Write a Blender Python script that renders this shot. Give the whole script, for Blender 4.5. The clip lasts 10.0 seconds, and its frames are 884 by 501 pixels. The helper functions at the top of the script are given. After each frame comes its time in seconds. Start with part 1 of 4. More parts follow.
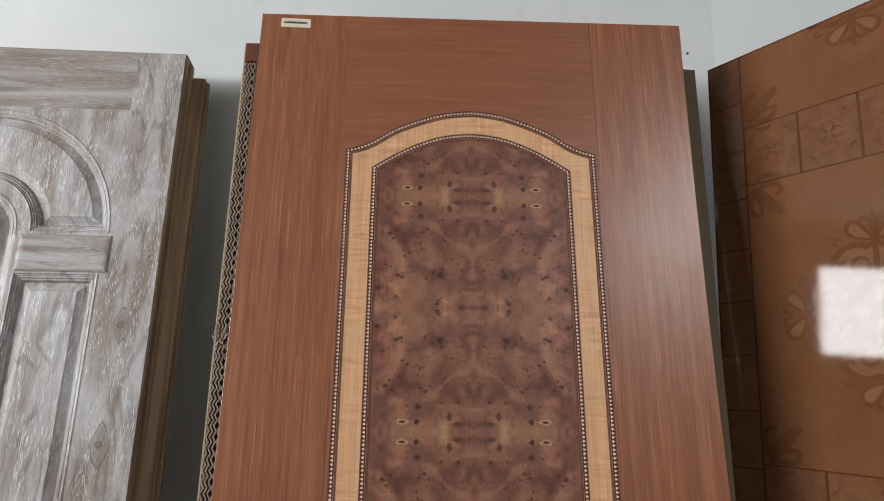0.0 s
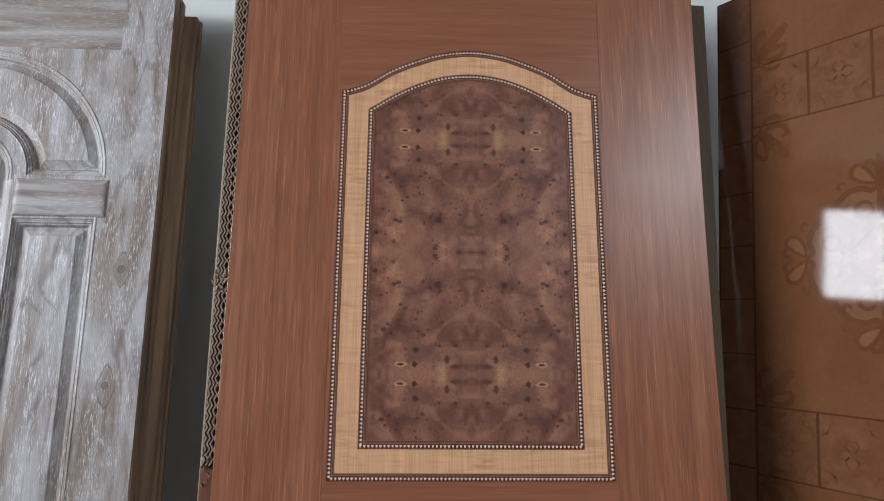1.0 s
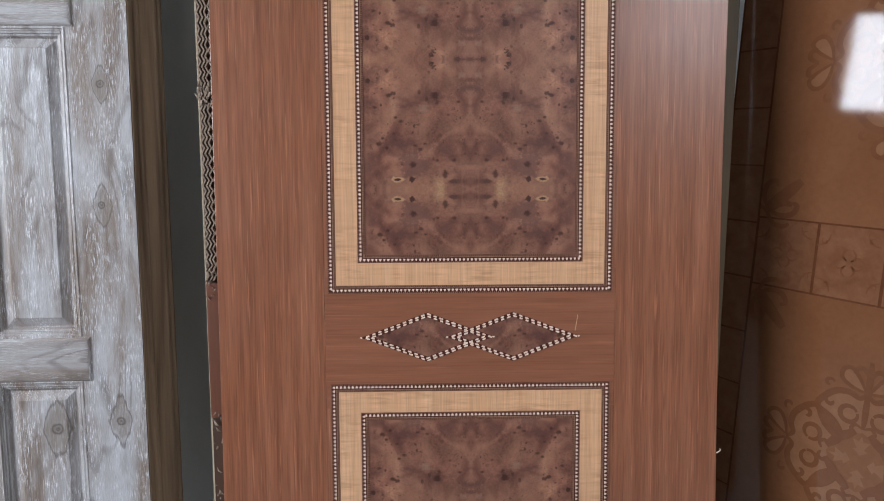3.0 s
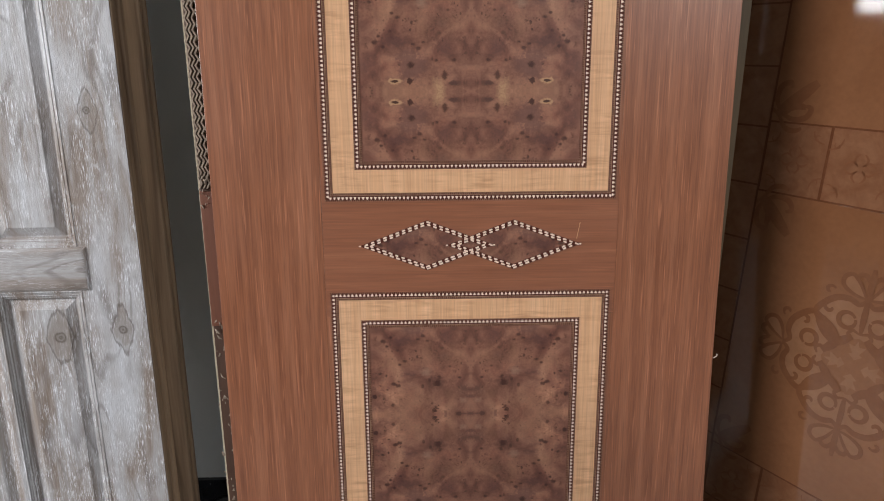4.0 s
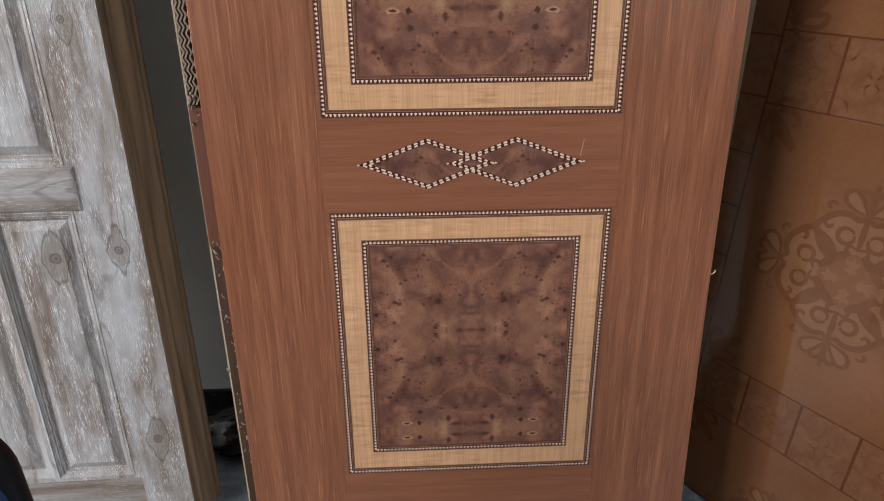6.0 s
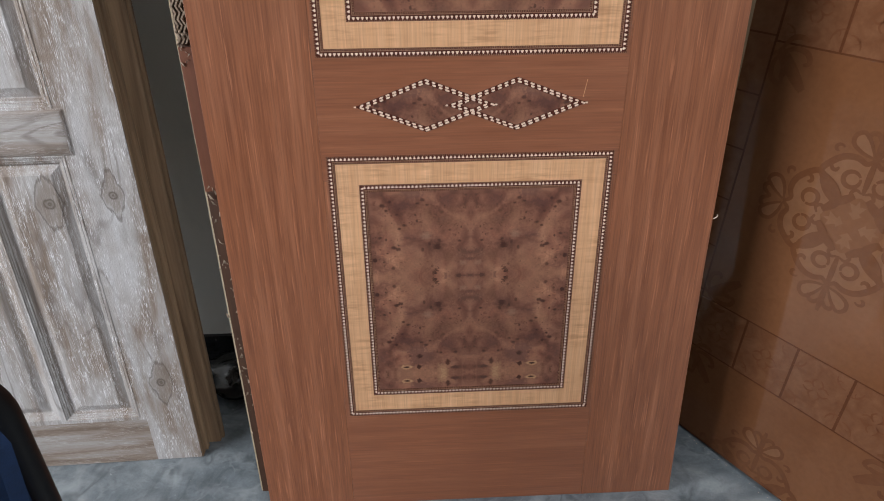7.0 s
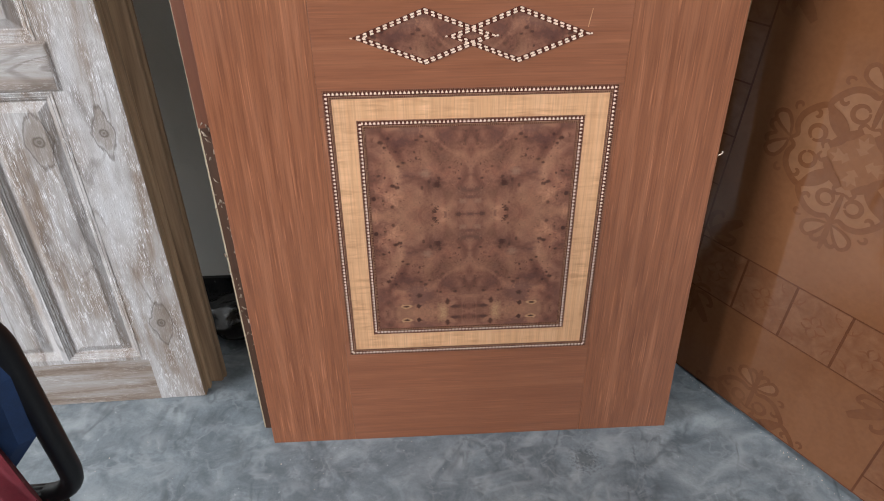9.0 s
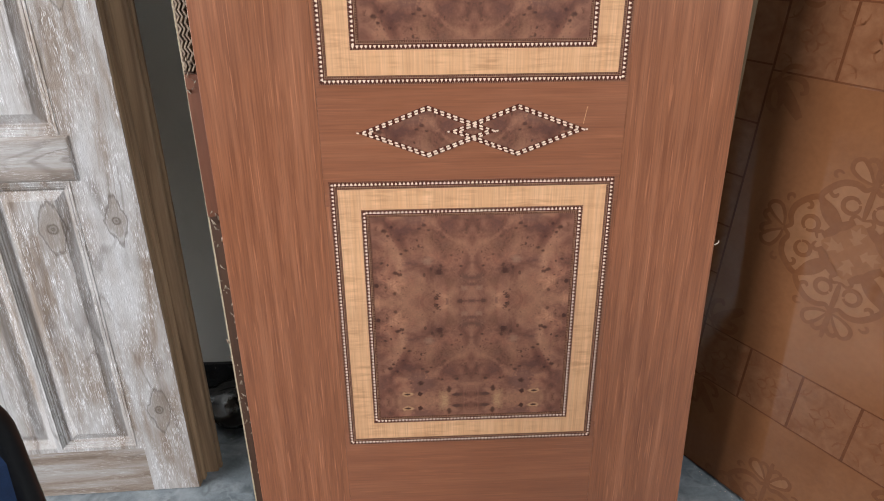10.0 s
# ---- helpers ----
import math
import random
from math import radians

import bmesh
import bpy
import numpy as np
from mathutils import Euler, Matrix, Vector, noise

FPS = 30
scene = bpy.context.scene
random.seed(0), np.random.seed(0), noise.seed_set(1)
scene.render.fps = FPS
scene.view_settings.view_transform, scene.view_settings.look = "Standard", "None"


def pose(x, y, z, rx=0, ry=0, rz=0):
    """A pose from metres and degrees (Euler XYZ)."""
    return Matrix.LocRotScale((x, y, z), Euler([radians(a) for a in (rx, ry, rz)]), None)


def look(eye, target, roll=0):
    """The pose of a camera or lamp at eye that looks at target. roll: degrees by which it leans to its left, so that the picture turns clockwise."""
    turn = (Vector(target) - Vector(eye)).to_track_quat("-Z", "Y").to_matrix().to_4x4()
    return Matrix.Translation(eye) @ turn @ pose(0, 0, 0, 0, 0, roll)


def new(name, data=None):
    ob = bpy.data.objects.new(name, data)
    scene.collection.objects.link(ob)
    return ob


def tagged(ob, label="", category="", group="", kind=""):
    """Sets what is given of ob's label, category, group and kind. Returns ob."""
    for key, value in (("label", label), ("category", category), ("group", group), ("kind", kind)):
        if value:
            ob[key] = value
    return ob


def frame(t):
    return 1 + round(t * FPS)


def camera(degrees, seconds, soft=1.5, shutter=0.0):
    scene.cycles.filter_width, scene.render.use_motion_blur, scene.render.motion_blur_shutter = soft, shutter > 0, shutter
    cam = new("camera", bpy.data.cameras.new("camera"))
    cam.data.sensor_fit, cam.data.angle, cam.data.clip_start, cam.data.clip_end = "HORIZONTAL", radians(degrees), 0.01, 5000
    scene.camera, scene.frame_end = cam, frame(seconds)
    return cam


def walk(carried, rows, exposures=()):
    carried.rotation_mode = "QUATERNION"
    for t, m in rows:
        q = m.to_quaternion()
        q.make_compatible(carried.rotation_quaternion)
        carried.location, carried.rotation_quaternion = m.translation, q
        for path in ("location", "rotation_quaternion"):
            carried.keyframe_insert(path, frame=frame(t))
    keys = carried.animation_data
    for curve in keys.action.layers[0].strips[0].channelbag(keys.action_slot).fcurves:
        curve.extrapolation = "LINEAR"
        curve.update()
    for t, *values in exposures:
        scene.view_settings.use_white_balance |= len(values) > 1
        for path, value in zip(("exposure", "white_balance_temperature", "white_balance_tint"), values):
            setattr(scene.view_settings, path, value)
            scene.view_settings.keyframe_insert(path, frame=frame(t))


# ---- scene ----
cam = camera(70.26, 10.0, soft=1.0)
PATH = (
    (0, (-0.1042, -1.0183, 1.3362), (-0.0316, 0.9540, 1.6594), 0.599),
    (0.5, (-0.1050, -1.0199, 1.3369), (-0.0315, 0.9546, 1.6468), 0.505),
    (1, (-0.0908, -1.0128, 1.3407), (-0.0309, 0.9813, 1.4828), 0.618),
    (1.5, (-0.0916, -0.9987, 1.3529), (-0.0260, 1.0003, 1.3534), 0.522),
    (2, (-0.0838, -0.9929, 1.3451), (-0.0302, 1.0043, 1.2542), 0.467),
    (2.5, (-0.0766, -0.9863, 1.3385), (-0.0307, 0.9984, 1.0966), 0.064),
    (2.7, (-0.0739, -0.9799, 1.3329), (-0.0323, 0.9938, 1.0129), -0.052),
    (3.8, (-0.0789, -0.9599, 1.3135), (-0.0300, 0.9366, 0.6804), -0.377),
    (4, (-0.0758, -0.9513, 1.3093), (-0.0324, 0.9267, 0.6230), -0.286),
    (4.5, (-0.0733, -0.9389, 1.3292), (-0.0379, 0.8861, 0.5119), -0.497),
    (5, (-0.0996, -0.9321, 1.3226), (-0.0214, 0.8665, 0.4515), -0.098),
    (5.2, (-0.0984, -0.9272, 1.3259), (-0.0208, 0.8580, 0.4275), -0.210),
    (6.3, (-0.0948, -0.9263, 1.3184), (-0.0251, 0.8181, 0.3425), -0.261),
    (6.5, (-0.0916, -0.9264, 1.3149), (-0.0273, 0.8050, 0.3158), -0.315),
    (7, (-0.0960, -0.9159, 1.3146), (-0.0248, 0.7512, 0.2120), -0.318),
    (7.5, (-0.0931, -0.9133, 1.3069), (-0.0294, 0.7045, 0.1327), -0.465),
    (8, (-0.0947, -0.9116, 1.3004), (-0.0296, 0.6710, 0.0794), -0.477),
    (8.5, (-0.0984, -0.9105, 1.2960), (-0.0275, 0.6524, 0.0501), -0.360),
    (9, (-0.0993, -0.9108, 1.2957), (-0.0269, 0.6539, 0.0522), -0.352),
    (9.5, (-0.0969, -0.9168, 1.2922), (-0.0314, 0.6967, 0.1122), -0.417),
    (10, (-0.0966, -0.9236, 1.3037), (-0.0270, 0.7982, 0.2886), -0.267),
)
EXPOSURES = (
    (0.0, -0.60, 6850, 10), (0.6, -0.68, 6750, 10), (1.5, -0.62, 5850, 10), (2.7, -0.48, 6000, 10), (3.8, -0.38, 6550, 10),
    (5.2, -0.44, 6650, 10), (6.5, -0.52, 6650, 10), (8.0, -0.07, 6700, 10), (9.0, -0.04, 6700, 10), (10.0, 0.0, 6800, 10),
)
walk(cam, [(t, look(eye, target, roll)) for t, eye, target, roll in PATH], EXPOSURES)

# ---- light: an overcast sky through the high window and a roof light ----
WALL_Y, WEST_X, SOUTH_Y, EAST_X, CEIL = 0.52, -5.0, -4.4, 3.2, 3.4
WIN_Y0, WIN_Y1, WIN_Z0, WIN_Z1 = -3.90, -0.43, 2.10, 2.97
ROOF_X0, ROOF_X1, ROOF_Y0, ROOF_Y1 = 1.7, 2.9, -4.2, -2.2
world = bpy.data.worlds.new("overcast")
scene.world = world
world.use_nodes = True
wn = world.node_tree.nodes
sky = wn.new("ShaderNodeTexSky")
sky.sky_type = "NISHITA"
sky.sun_disc = False
sky.sun_elevation, sky.sun_rotation = radians(48), radians(200)
world.node_tree.links.new(sky.outputs["Color"], wn["Background"].inputs["Color"])
wn["Background"].inputs["Strength"].default_value = 0.12
sun_data = bpy.data.lights.new("sun", "SUN")
sun_data.energy, sun_data.angle, sun_data.color = 1.0, radians(12), (1.0, 0.96, 0.9)
sun = new("sun", sun_data)
sun.matrix_basis = look((0, 0, 10), (1.2, -3.2, 0))


def area(name, m, w, h, energy, color):
    d = bpy.data.lights.new(name, "AREA")
    d.shape, d.size, d.size_y, d.energy, d.color = "RECTANGLE", w, h, energy, color
    ob = new(name, d)
    ob.matrix_basis = m
    return ob


area("window_daylight", look((WEST_X - 0.05, (WIN_Y0 + WIN_Y1) / 2, (WIN_Z0 + WIN_Z1) / 2), (0, (WIN_Y0 + WIN_Y1) / 2, (WIN_Z0 + WIN_Z1) / 2)),
     WIN_Y1 - WIN_Y0, WIN_Z1 - WIN_Z0, 590, (0.91, 0.945, 1.0))
area("roof_daylight", look(((ROOF_X0 + ROOF_X1) / 2, (ROOF_Y0 + ROOF_Y1) / 2, CEIL + 0.05), ((ROOF_X0 + ROOF_X1) / 2, (ROOF_Y0 + ROOF_Y1) / 2 + 0.001, 0)),
     ROOF_X1 - ROOF_X0, ROOF_Y1 - ROOF_Y0, 170, (0.88, 0.94, 1.0))


# ---- materials ----
def material(name):
    m = bpy.data.materials.new(name)
    m.use_nodes = True
    return m, m.node_tree.nodes, m.node_tree.links, m.node_tree.nodes["Principled BSDF"]


def coords(n, l, scale=(1, 1, 1), mirror=None, rot=(0, 0, 0)):
    """Object coordinates, scaled."""
    tc = n.new("ShaderNodeTexCoord")
    mp = n.new("ShaderNodeMapping")
    mp.inputs["Scale"].default_value = scale
    mp.inputs["Rotation"].default_value = rot
    l.new(tc.outputs["Object"], mp.inputs["Vector"])
    return mp.outputs["Vector"]


def noise_tex(n, l, vec, scale, detail=4, rough=0.55, distort=0.0):
    t = n.new("ShaderNodeTexNoise")
    t.inputs["Scale"].default_value = scale
    t.inputs["Detail"].default_value = detail
    t.inputs["Roughness"].default_value = rough
    t.inputs["Distortion"].default_value = distort
    l.new(vec, t.inputs["Vector"])
    return t.outputs["Fac"]


def ramp(n, l, fac, stops):
    r = n.new("ShaderNodeValToRGB")
    e = r.color_ramp.elements
    while len(e) < len(stops):
        e.new(0.5)
    for k, (p, c) in enumerate(stops):
        e[k].position = p
        e[k].color = (*c, 1) if len(c) == 3 else c
    l.new(fac, r.inputs["Fac"])
    return r.outputs["Color"]


def mix(n, l, fac, a, b, mode="MIX"):
    m = n.new("ShaderNodeMix")
    m.data_type, m.blend_type = "RGBA", mode
    for key, value in ((0, fac), (6, a), (7, b)):
        if isinstance(value, (int, float)):
            m.inputs[key].default_value = value
        elif isinstance(value, tuple):
            m.inputs[key].default_value = (*value, 1)
        else:
            l.new(value, m.inputs[key])
    return m.outputs[2]


def maths(n, l, op, a, b=0.0, c=0.0):
    m = n.new("ShaderNodeMath")
    m.operation = op
    for i, v in enumerate((a, b, c)):
        if isinstance(v, (int, float)):
            m.inputs[i].default_value = v
        else:
            l.new(v, m.inputs[i])
    return m.outputs[0]


def bump(n, l, bsdf, height, strength=0.2, distance=0.001):
    b = n.new("ShaderNodeBump")
    b.inputs["Strength"].default_value = strength
    b.inputs["Distance"].default_value = distance
    l.new(height, b.inputs["Height"])
    l.new(b.outputs["Normal"], bsdf.inputs["Normal"])


def veneer(name, dark, mid, light, along, rough=0.36, fine=420.0, streak=55.0, flecks=0.35, gloss=0.8, pore=0.85, ripple=0.0):
    """Straight-grained veneer; along: 'x' or 'z', the way of the grain."""
    m, n, l, p = material(name)
    k = (0.028, 1, 1) if along == "x" else (1, 1, 0.028)
    wide = noise_tex(n, l, coords(n, l, k), streak, 5, 0.6)
    thin = noise_tex(n, l, coords(n, l, (k[0] * 0.8, 1, k[2] * 0.8)), fine, 3, 0.6)
    cloud = noise_tex(n, l, coords(n, l), 4.0, 3)
    base = ramp(n, l, wide, ((0.30, dark), (0.52, mid), (0.72, light)))
    pores = ramp(n, l, thin, ((0.34, (0.76, 0.71, 0.68)), (0.46, (1, 1, 1)), (0.66, (1.30, 1.29, 1.27))))
    col = mix(n, l, pore, base, pores, "MULTIPLY")
    col = mix(n, l, maths(n, l, "MULTIPLY", cloud, 0.28), col, tuple(0.75 * c for c in dark))
    fl = noise_tex(n, l, coords(n, l, (k[0] * 0.7, 1, k[2] * 0.7)), 330, 2)
    col = mix(n, l, maths(n, l, "MULTIPLY", ramp(n, l, fl, ((0.60, (0, 0, 0)), (0.69, (1, 1, 1)))), flecks), col, tuple(min(1, 1.75 * c) for c in light))
    slit = noise_tex(n, l, coords(n, l, (k[0] * 1.2, 1, k[2] * 1.2)), 380, 1)
    col = mix(n, l, maths(n, l, "MULTIPLY", ramp(n, l, slit, ((0.28, (1, 1, 1)), (0.38, (0, 0, 0)))), 0.26 * min(1, 2 * flecks)), col, tuple(0.55 * c for c in dark))
    if ripple:  # curly figure lying across the grain
        curl = noise_tex(n, l, coords(n, l, (0.10, 1, 1)), 150, 3, 0.55, 0.5)
        where = ramp(n, l, noise_tex(n, l, coords(n, l), 16, 2), ((0.42, (0.15, 0.15, 0.15)), (0.60, (1, 1, 1))))
        figure = ramp(n, l, curl, ((0.36, (0.72, 0.66, 0.60)), (0.50, (1, 1, 1)), (0.64, (1.16, 1.18, 1.20))))
        col = mix(n, l, maths(n, l, "MULTIPLY", where, ripple), col, mix(n, l, 1.0, col, figure, "MULTIPLY"))
    l.new(col, p.inputs["Base Color"])
    smear = noise_tex(n, l, coords(n, l), 9.0, 4)
    l.new(maths(n, l, "MULTIPLY_ADD", smear, 0.16, rough - 0.08), p.inputs["Roughness"])
    bump(n, l, p, thin, 0.12, 0.0006)
    p.inputs["Specular IOR Level"].default_value = gloss
    return m


M_sapele_v = veneer("brown_veneer_upright", (0.208, 0.070, 0.031), (0.286, 0.102, 0.047), (0.375, 0.150, 0.077), "z", flecks=0.42)
M_sapele_h = veneer("brown_veneer_across", (0.232, 0.080, 0.037), (0.285, 0.102, 0.049), (0.335, 0.128, 0.064), "x", flecks=0.20, pore=0.45)
M_maple = veneer("honey_veneer", (0.6441, 0.3503, 0.1831), (0.7006, 0.3978, 0.2170), (0.7571, 0.4497, 0.2576), "z", 0.40, 420, 70, 0.05, 0.45, 0.45, 0.65)


def burl(name, middle):
    """Book-matched burl: every mark repeats in a mirror about the middle and about two heights."""
    m, n, l, p = material(name)
    tc = n.new("ShaderNodeTexCoord")
    sep = n.new("ShaderNodeSeparateXYZ")
    l.new(tc.outputs["Object"], sep.inputs[0])
    x = maths(n, l, "ABSOLUTE", maths(n, l, "SUBTRACT", sep.outputs["X"], 0.002))
    z = maths(n, l, "PINGPONG", maths(n, l, "SUBTRACT", sep.outputs["Z"], middle), 0.232)
    com = n.new("ShaderNodeCombineXYZ")
    l.new(x, com.inputs["X"])
    l.new(z, com.inputs["Z"])
    vec = com.outputs[0]
    cloud = noise_tex(n, l, vec, 11, 4, 0.55, 1.8)
    swirl = noise_tex(n, l, vec, 30, 4, 0.55, 1.1)
    fine = noise_tex(n, l, vec, 260, 3, 0.6)
    col = ramp(n, l, cloud, ((0.30, (0.1232, 0.0440, 0.0299)), (0.42, (0.1892, 0.0766, 0.0493)), (0.54, (0.2640, 0.1162, 0.0730)), (0.68, (0.3476, 0.1672, 0.1021))))
    col = mix(n, l, 0.6, col, ramp(n, l, swirl, ((0.34, (0.56, 0.50, 0.52)), (0.50, (1, 1, 1)), (0.68, (1.38, 1.33, 1.27)))), "MULTIPLY")
    curlwork = noise_tex(n, l, vec, 75, 3, 0.5, 2.4)
    calm = ramp(n, l, noise_tex(n, l, vec, 9, 2), ((0.46, (0, 0, 0)), (0.62, (0.5, 0.5, 0.5))))
    col = mix(n, l, calm, col, mix(n, l, 1.0, col, ramp(n, l, curlwork, ((0.36, (0.62, 0.56, 0.56)), (0.5, (1, 1, 1)), (0.64, (1.35, 1.32, 1.28)))), "MULTIPLY"))
    for scale, cut, amount in ((95, 0.26, 0.8), (150, 0.26, 0.75)):
        vor = n.new("ShaderNodeTexVoronoi")
        vor.inputs["Scale"].default_value = scale
        l.new(vec, vor.inputs["Vector"])
        where = ramp(n, l, noise_tex(n, l, vec, 15 + scale * 0.06, 2), ((0.54, (0, 0, 0)), (0.63, (1, 1, 1))))
        specks = ramp(n, l, maths(n, l, "ADD", vor.outputs["Distance"], maths(n, l, "MULTIPLY_ADD", curlwork, 0.9, -0.45)), ((cut - 0.09, (1, 1, 1)), (cut + 0.05, (0, 0, 0))))
        col = mix(n, l, maths(n, l, "MULTIPLY", maths(n, l, "MULTIPLY", specks, where), amount), col, (0.050, 0.014, 0.008))

    grit_edge = noise_tex(n, l, vec, 190, 3, 0.6)

    def spot(cx, cz, rx, rz, color, amount, soft=0.5):
        nonlocal col
        dx = maths(n, l, "DIVIDE", maths(n, l, "SUBTRACT", x, cx), rx)
        dz = maths(n, l, "DIVIDE", maths(n, l, "SUBTRACT", z, cz), rz)
        r = maths(n, l, "SQRT", maths(n, l, "ADD", maths(n, l, "MULTIPLY", dx, dx), maths(n, l, "MULTIPLY", dz, dz)))
        r = maths(n, l, "ADD", r, maths(n, l, "MULTIPLY_ADD", swirl, 0.9, -0.45))
        r = maths(n, l, "ADD", r, maths(n, l, "MULTIPLY_ADD", grit_edge, 1.7, -0.85))
        f = ramp(n, l, r, ((soft, (1, 1, 1)), (1.0, (0, 0, 0))))
        col = mix(n, l, maths(n, l, "MULTIPLY", f, amount), col, color)

    PALE, DARK, GLOW = (0.50, 0.285, 0.150), (0.050, 0.014, 0.008), (0.30, 0.138, 0.080)
    spot(0.100, 0.232, 0.085, 0.030, GLOW, 0.70, 0.1)
    spot(0.150, 0.105, 0.060, 0.016, GLOW, 0.65, 0.1)
    spot(0.085, 0.125, 0.018, 0.040, GLOW, 0.55, 0.1)
    spot(0.165, 0.000, 0.050, 0.014, GLOW, 0.65, 0.1)
    spot(0.040, 0.030, 0.020, 0.040, GLOW, 0.45, 0.1)
    spot(0.130, 0.150, 0.030, 0.012, (0.105, 0.042, 0.034), 0.65, 0.1)
    spot(0.180, 0.185, 0.020, 0.020, (0.105, 0.042, 0.034), 0.60, 0.1)
    spot(0.045, 0.160, 0.016, 0.020, (0.105, 0.042, 0.034), 0.60, 0.1)
    spot(0.120, 0.085, 0.020, 0.010, (0.105, 0.042, 0.034), 0.65, 0.1)
    for kx, kz, kr in ((0.165, 0.150, 0.0045), (0.152, 0.157, 0.0035), (0.158, 0.140, 0.0030), (0.125, 0.110, 0.0040), (0.135, 0.103, 0.0030),
                       (0.090, 0.160, 0.0045), (0.100, 0.153, 0.0030), (0.082, 0.150, 0.0028), (0.148, 0.064, 0.0045), (0.160, 0.052, 0.0032),
                       (0.172, 0.085, 0.0030), (0.055, 0.135, 0.0035), (0.040, 0.098, 0.0032), (0.022, 0.075, 0.0035), (0.030, 0.180, 0.0035), (0.060, 0.180, 0.0035)):
        spot(kx, kz, kr * 1.5, kr, DARK, 0.85, 0.3)
    spot(0.104, 0.187, 0.032, 0.030, (0.13, 0.056, 0.044), 0.60, 0.6)
    spot(0.104, 0.187, 0.024, 0.022, (0.19, 0.085, 0.060), 0.50, 0.5)
    spot(0.055, 0.226, 0.013, 0.022, PALE, 0.70, 0.1)
    spot(0.133, 0.214, 0.013, 0.0055, PALE, 0.85, 0.6)
    spot(0.133, 0.2145, 0.0062, 0.0027, DARK, 0.95, 0.7)
    spot(0.106, 0.2145, 0.0065, 0.0058, DARK, 0.92, 0.7)
    spot(0.104, 0.187, 0.0082, 0.0078, DARK, 0.9, 0.4)
    spot(0.046, 0.205, 0.006, 0.010, DARK, 0.8, 0.5)
    spot(0.070, 0.0075, 0.0062, 0.0066, DARK, 0.92, 0.6)
    spot(0.048, 0.0, 0.005, 0.011, (0.11, 0.045, 0.033), 0.6, 0.4)
    spot(0.066, 0.066, 0.016, 0.020, (0.095, 0.036, 0.026), 0.70, 0.2)
    spot(0.064, 0.064, 0.0075, 0.008, DARK, 0.85, 0.4)
    spot(0.060, 0.076, 0.004, 0.005, DARK, 0.7, 0.4)
    spot(0.078, 0.070, 0.003, 0.005, DARK, 0.7, 0.4)
    spot(0.022, 0.0, 0.007, 0.008, (0.075, 0.026, 0.019), 0.85, 0.4)
    spot(0.0, 0.0, 0.020, 0.005, (0.10, 0.040, 0.030), 0.7, 0.3)
    spot(0.085, 0.088, 0.012, 0.010, (0.33, 0.185, 0.125), 0.6, 0.2)
    spot(0.092, 0.058, 0.0034, 0.006, DARK, 0.8, 0.4)
    spot(0.014, 0.028, 0.010, 0.006, (0.33, 0.175, 0.115), 0.6, 0.2)
    spot(0.0, 0.036, 0.012, 0.005, (0.10, 0.040, 0.030), 0.7, 0.3)
    spot(0.050, 0.120, 0.012, 0.008, (0.11, 0.045, 0.034), 0.75, 0.3)
    spot(0.018, 0.104, 0.0022, 0.0035, DARK, 0.85, 0.5)
    spot(0.115, 0.025, 0.060, 0.035, GLOW, 0.65, 0.1)
    spot(0.140, 0.060, 0.008, 0.005, DARK, 0.8, 0.4)
    spot(0.150, 0.020, 0.005, 0.005, DARK, 0.7, 0.4)
    spot(0.184, 0.038, 0.0040, 0.0040, DARK, 0.95, 0.8)
    spot(0.030, 0.218, 0.012, 0.005, (0.07, 0.028, 0.022), 0.8, 0.4)
    spot(0.012, 0.050, 0.016, 0.012, (0.10, 0.042, 0.030), 0.7, 0.3)
    spot(0.03, 0.12, 0.05, 0.03, GLOW, 0.5, 0.1)
    l.new(mix(n, l, 0.25, col, ramp(n, l, fine, ((0.35, (0.6, 0.6, 0.6)), (0.65, (1.2, 1.2, 1.2)))), "MULTIPLY"), p.inputs["Base Color"])
    p.inputs["Roughness"].default_value = 0.42
    p.inputs["Specular IOR Level"].default_value = 0.5
    bump(n, l, p, fine, 0.06, 0.0004)
    return m


M_burl, M_burl_low = burl("burl_veneer", 1.438), burl("burl_veneer_low", 0.600)
M_burl_dark = burl("burl_veneer_dark", 0.785)


def mottled(name, a, b, scale=8.0, rough=0.6, fine=120.0, relief=0.1, stretch=(1, 1, 1), metal=0.0, spec=0.5):
    m, n, l, p = material(name)
    big = noise_tex(n, l, coords(n, l, stretch), scale, 5, 0.6, 0.4)
    small = noise_tex(n, l, coords(n, l, stretch), fine, 4, 0.6)
    col = mix(n, l, ramp(n, l, big, ((0.33, (0, 0, 0)), (0.68, (1, 1, 1)))), a, b)
    col = mix(n, l, 0.35, col, ramp(n, l, small, ((0.3, (0.65, 0.65, 0.65)), (0.7, (1.2, 1.2, 1.2)))), "MULTIPLY")
    l.new(col, p.inputs["Base Color"])
    l.new(maths(n, l, "MULTIPLY_ADD", big, 0.2, rough - 0.1), p.inputs["Roughness"])
    p.inputs["Metallic"].default_value = metal
    p.inputs["Specular IOR Level"].default_value = spec
    if relief:
        bump(n, l, p, small, relief, 0.001)
    return m


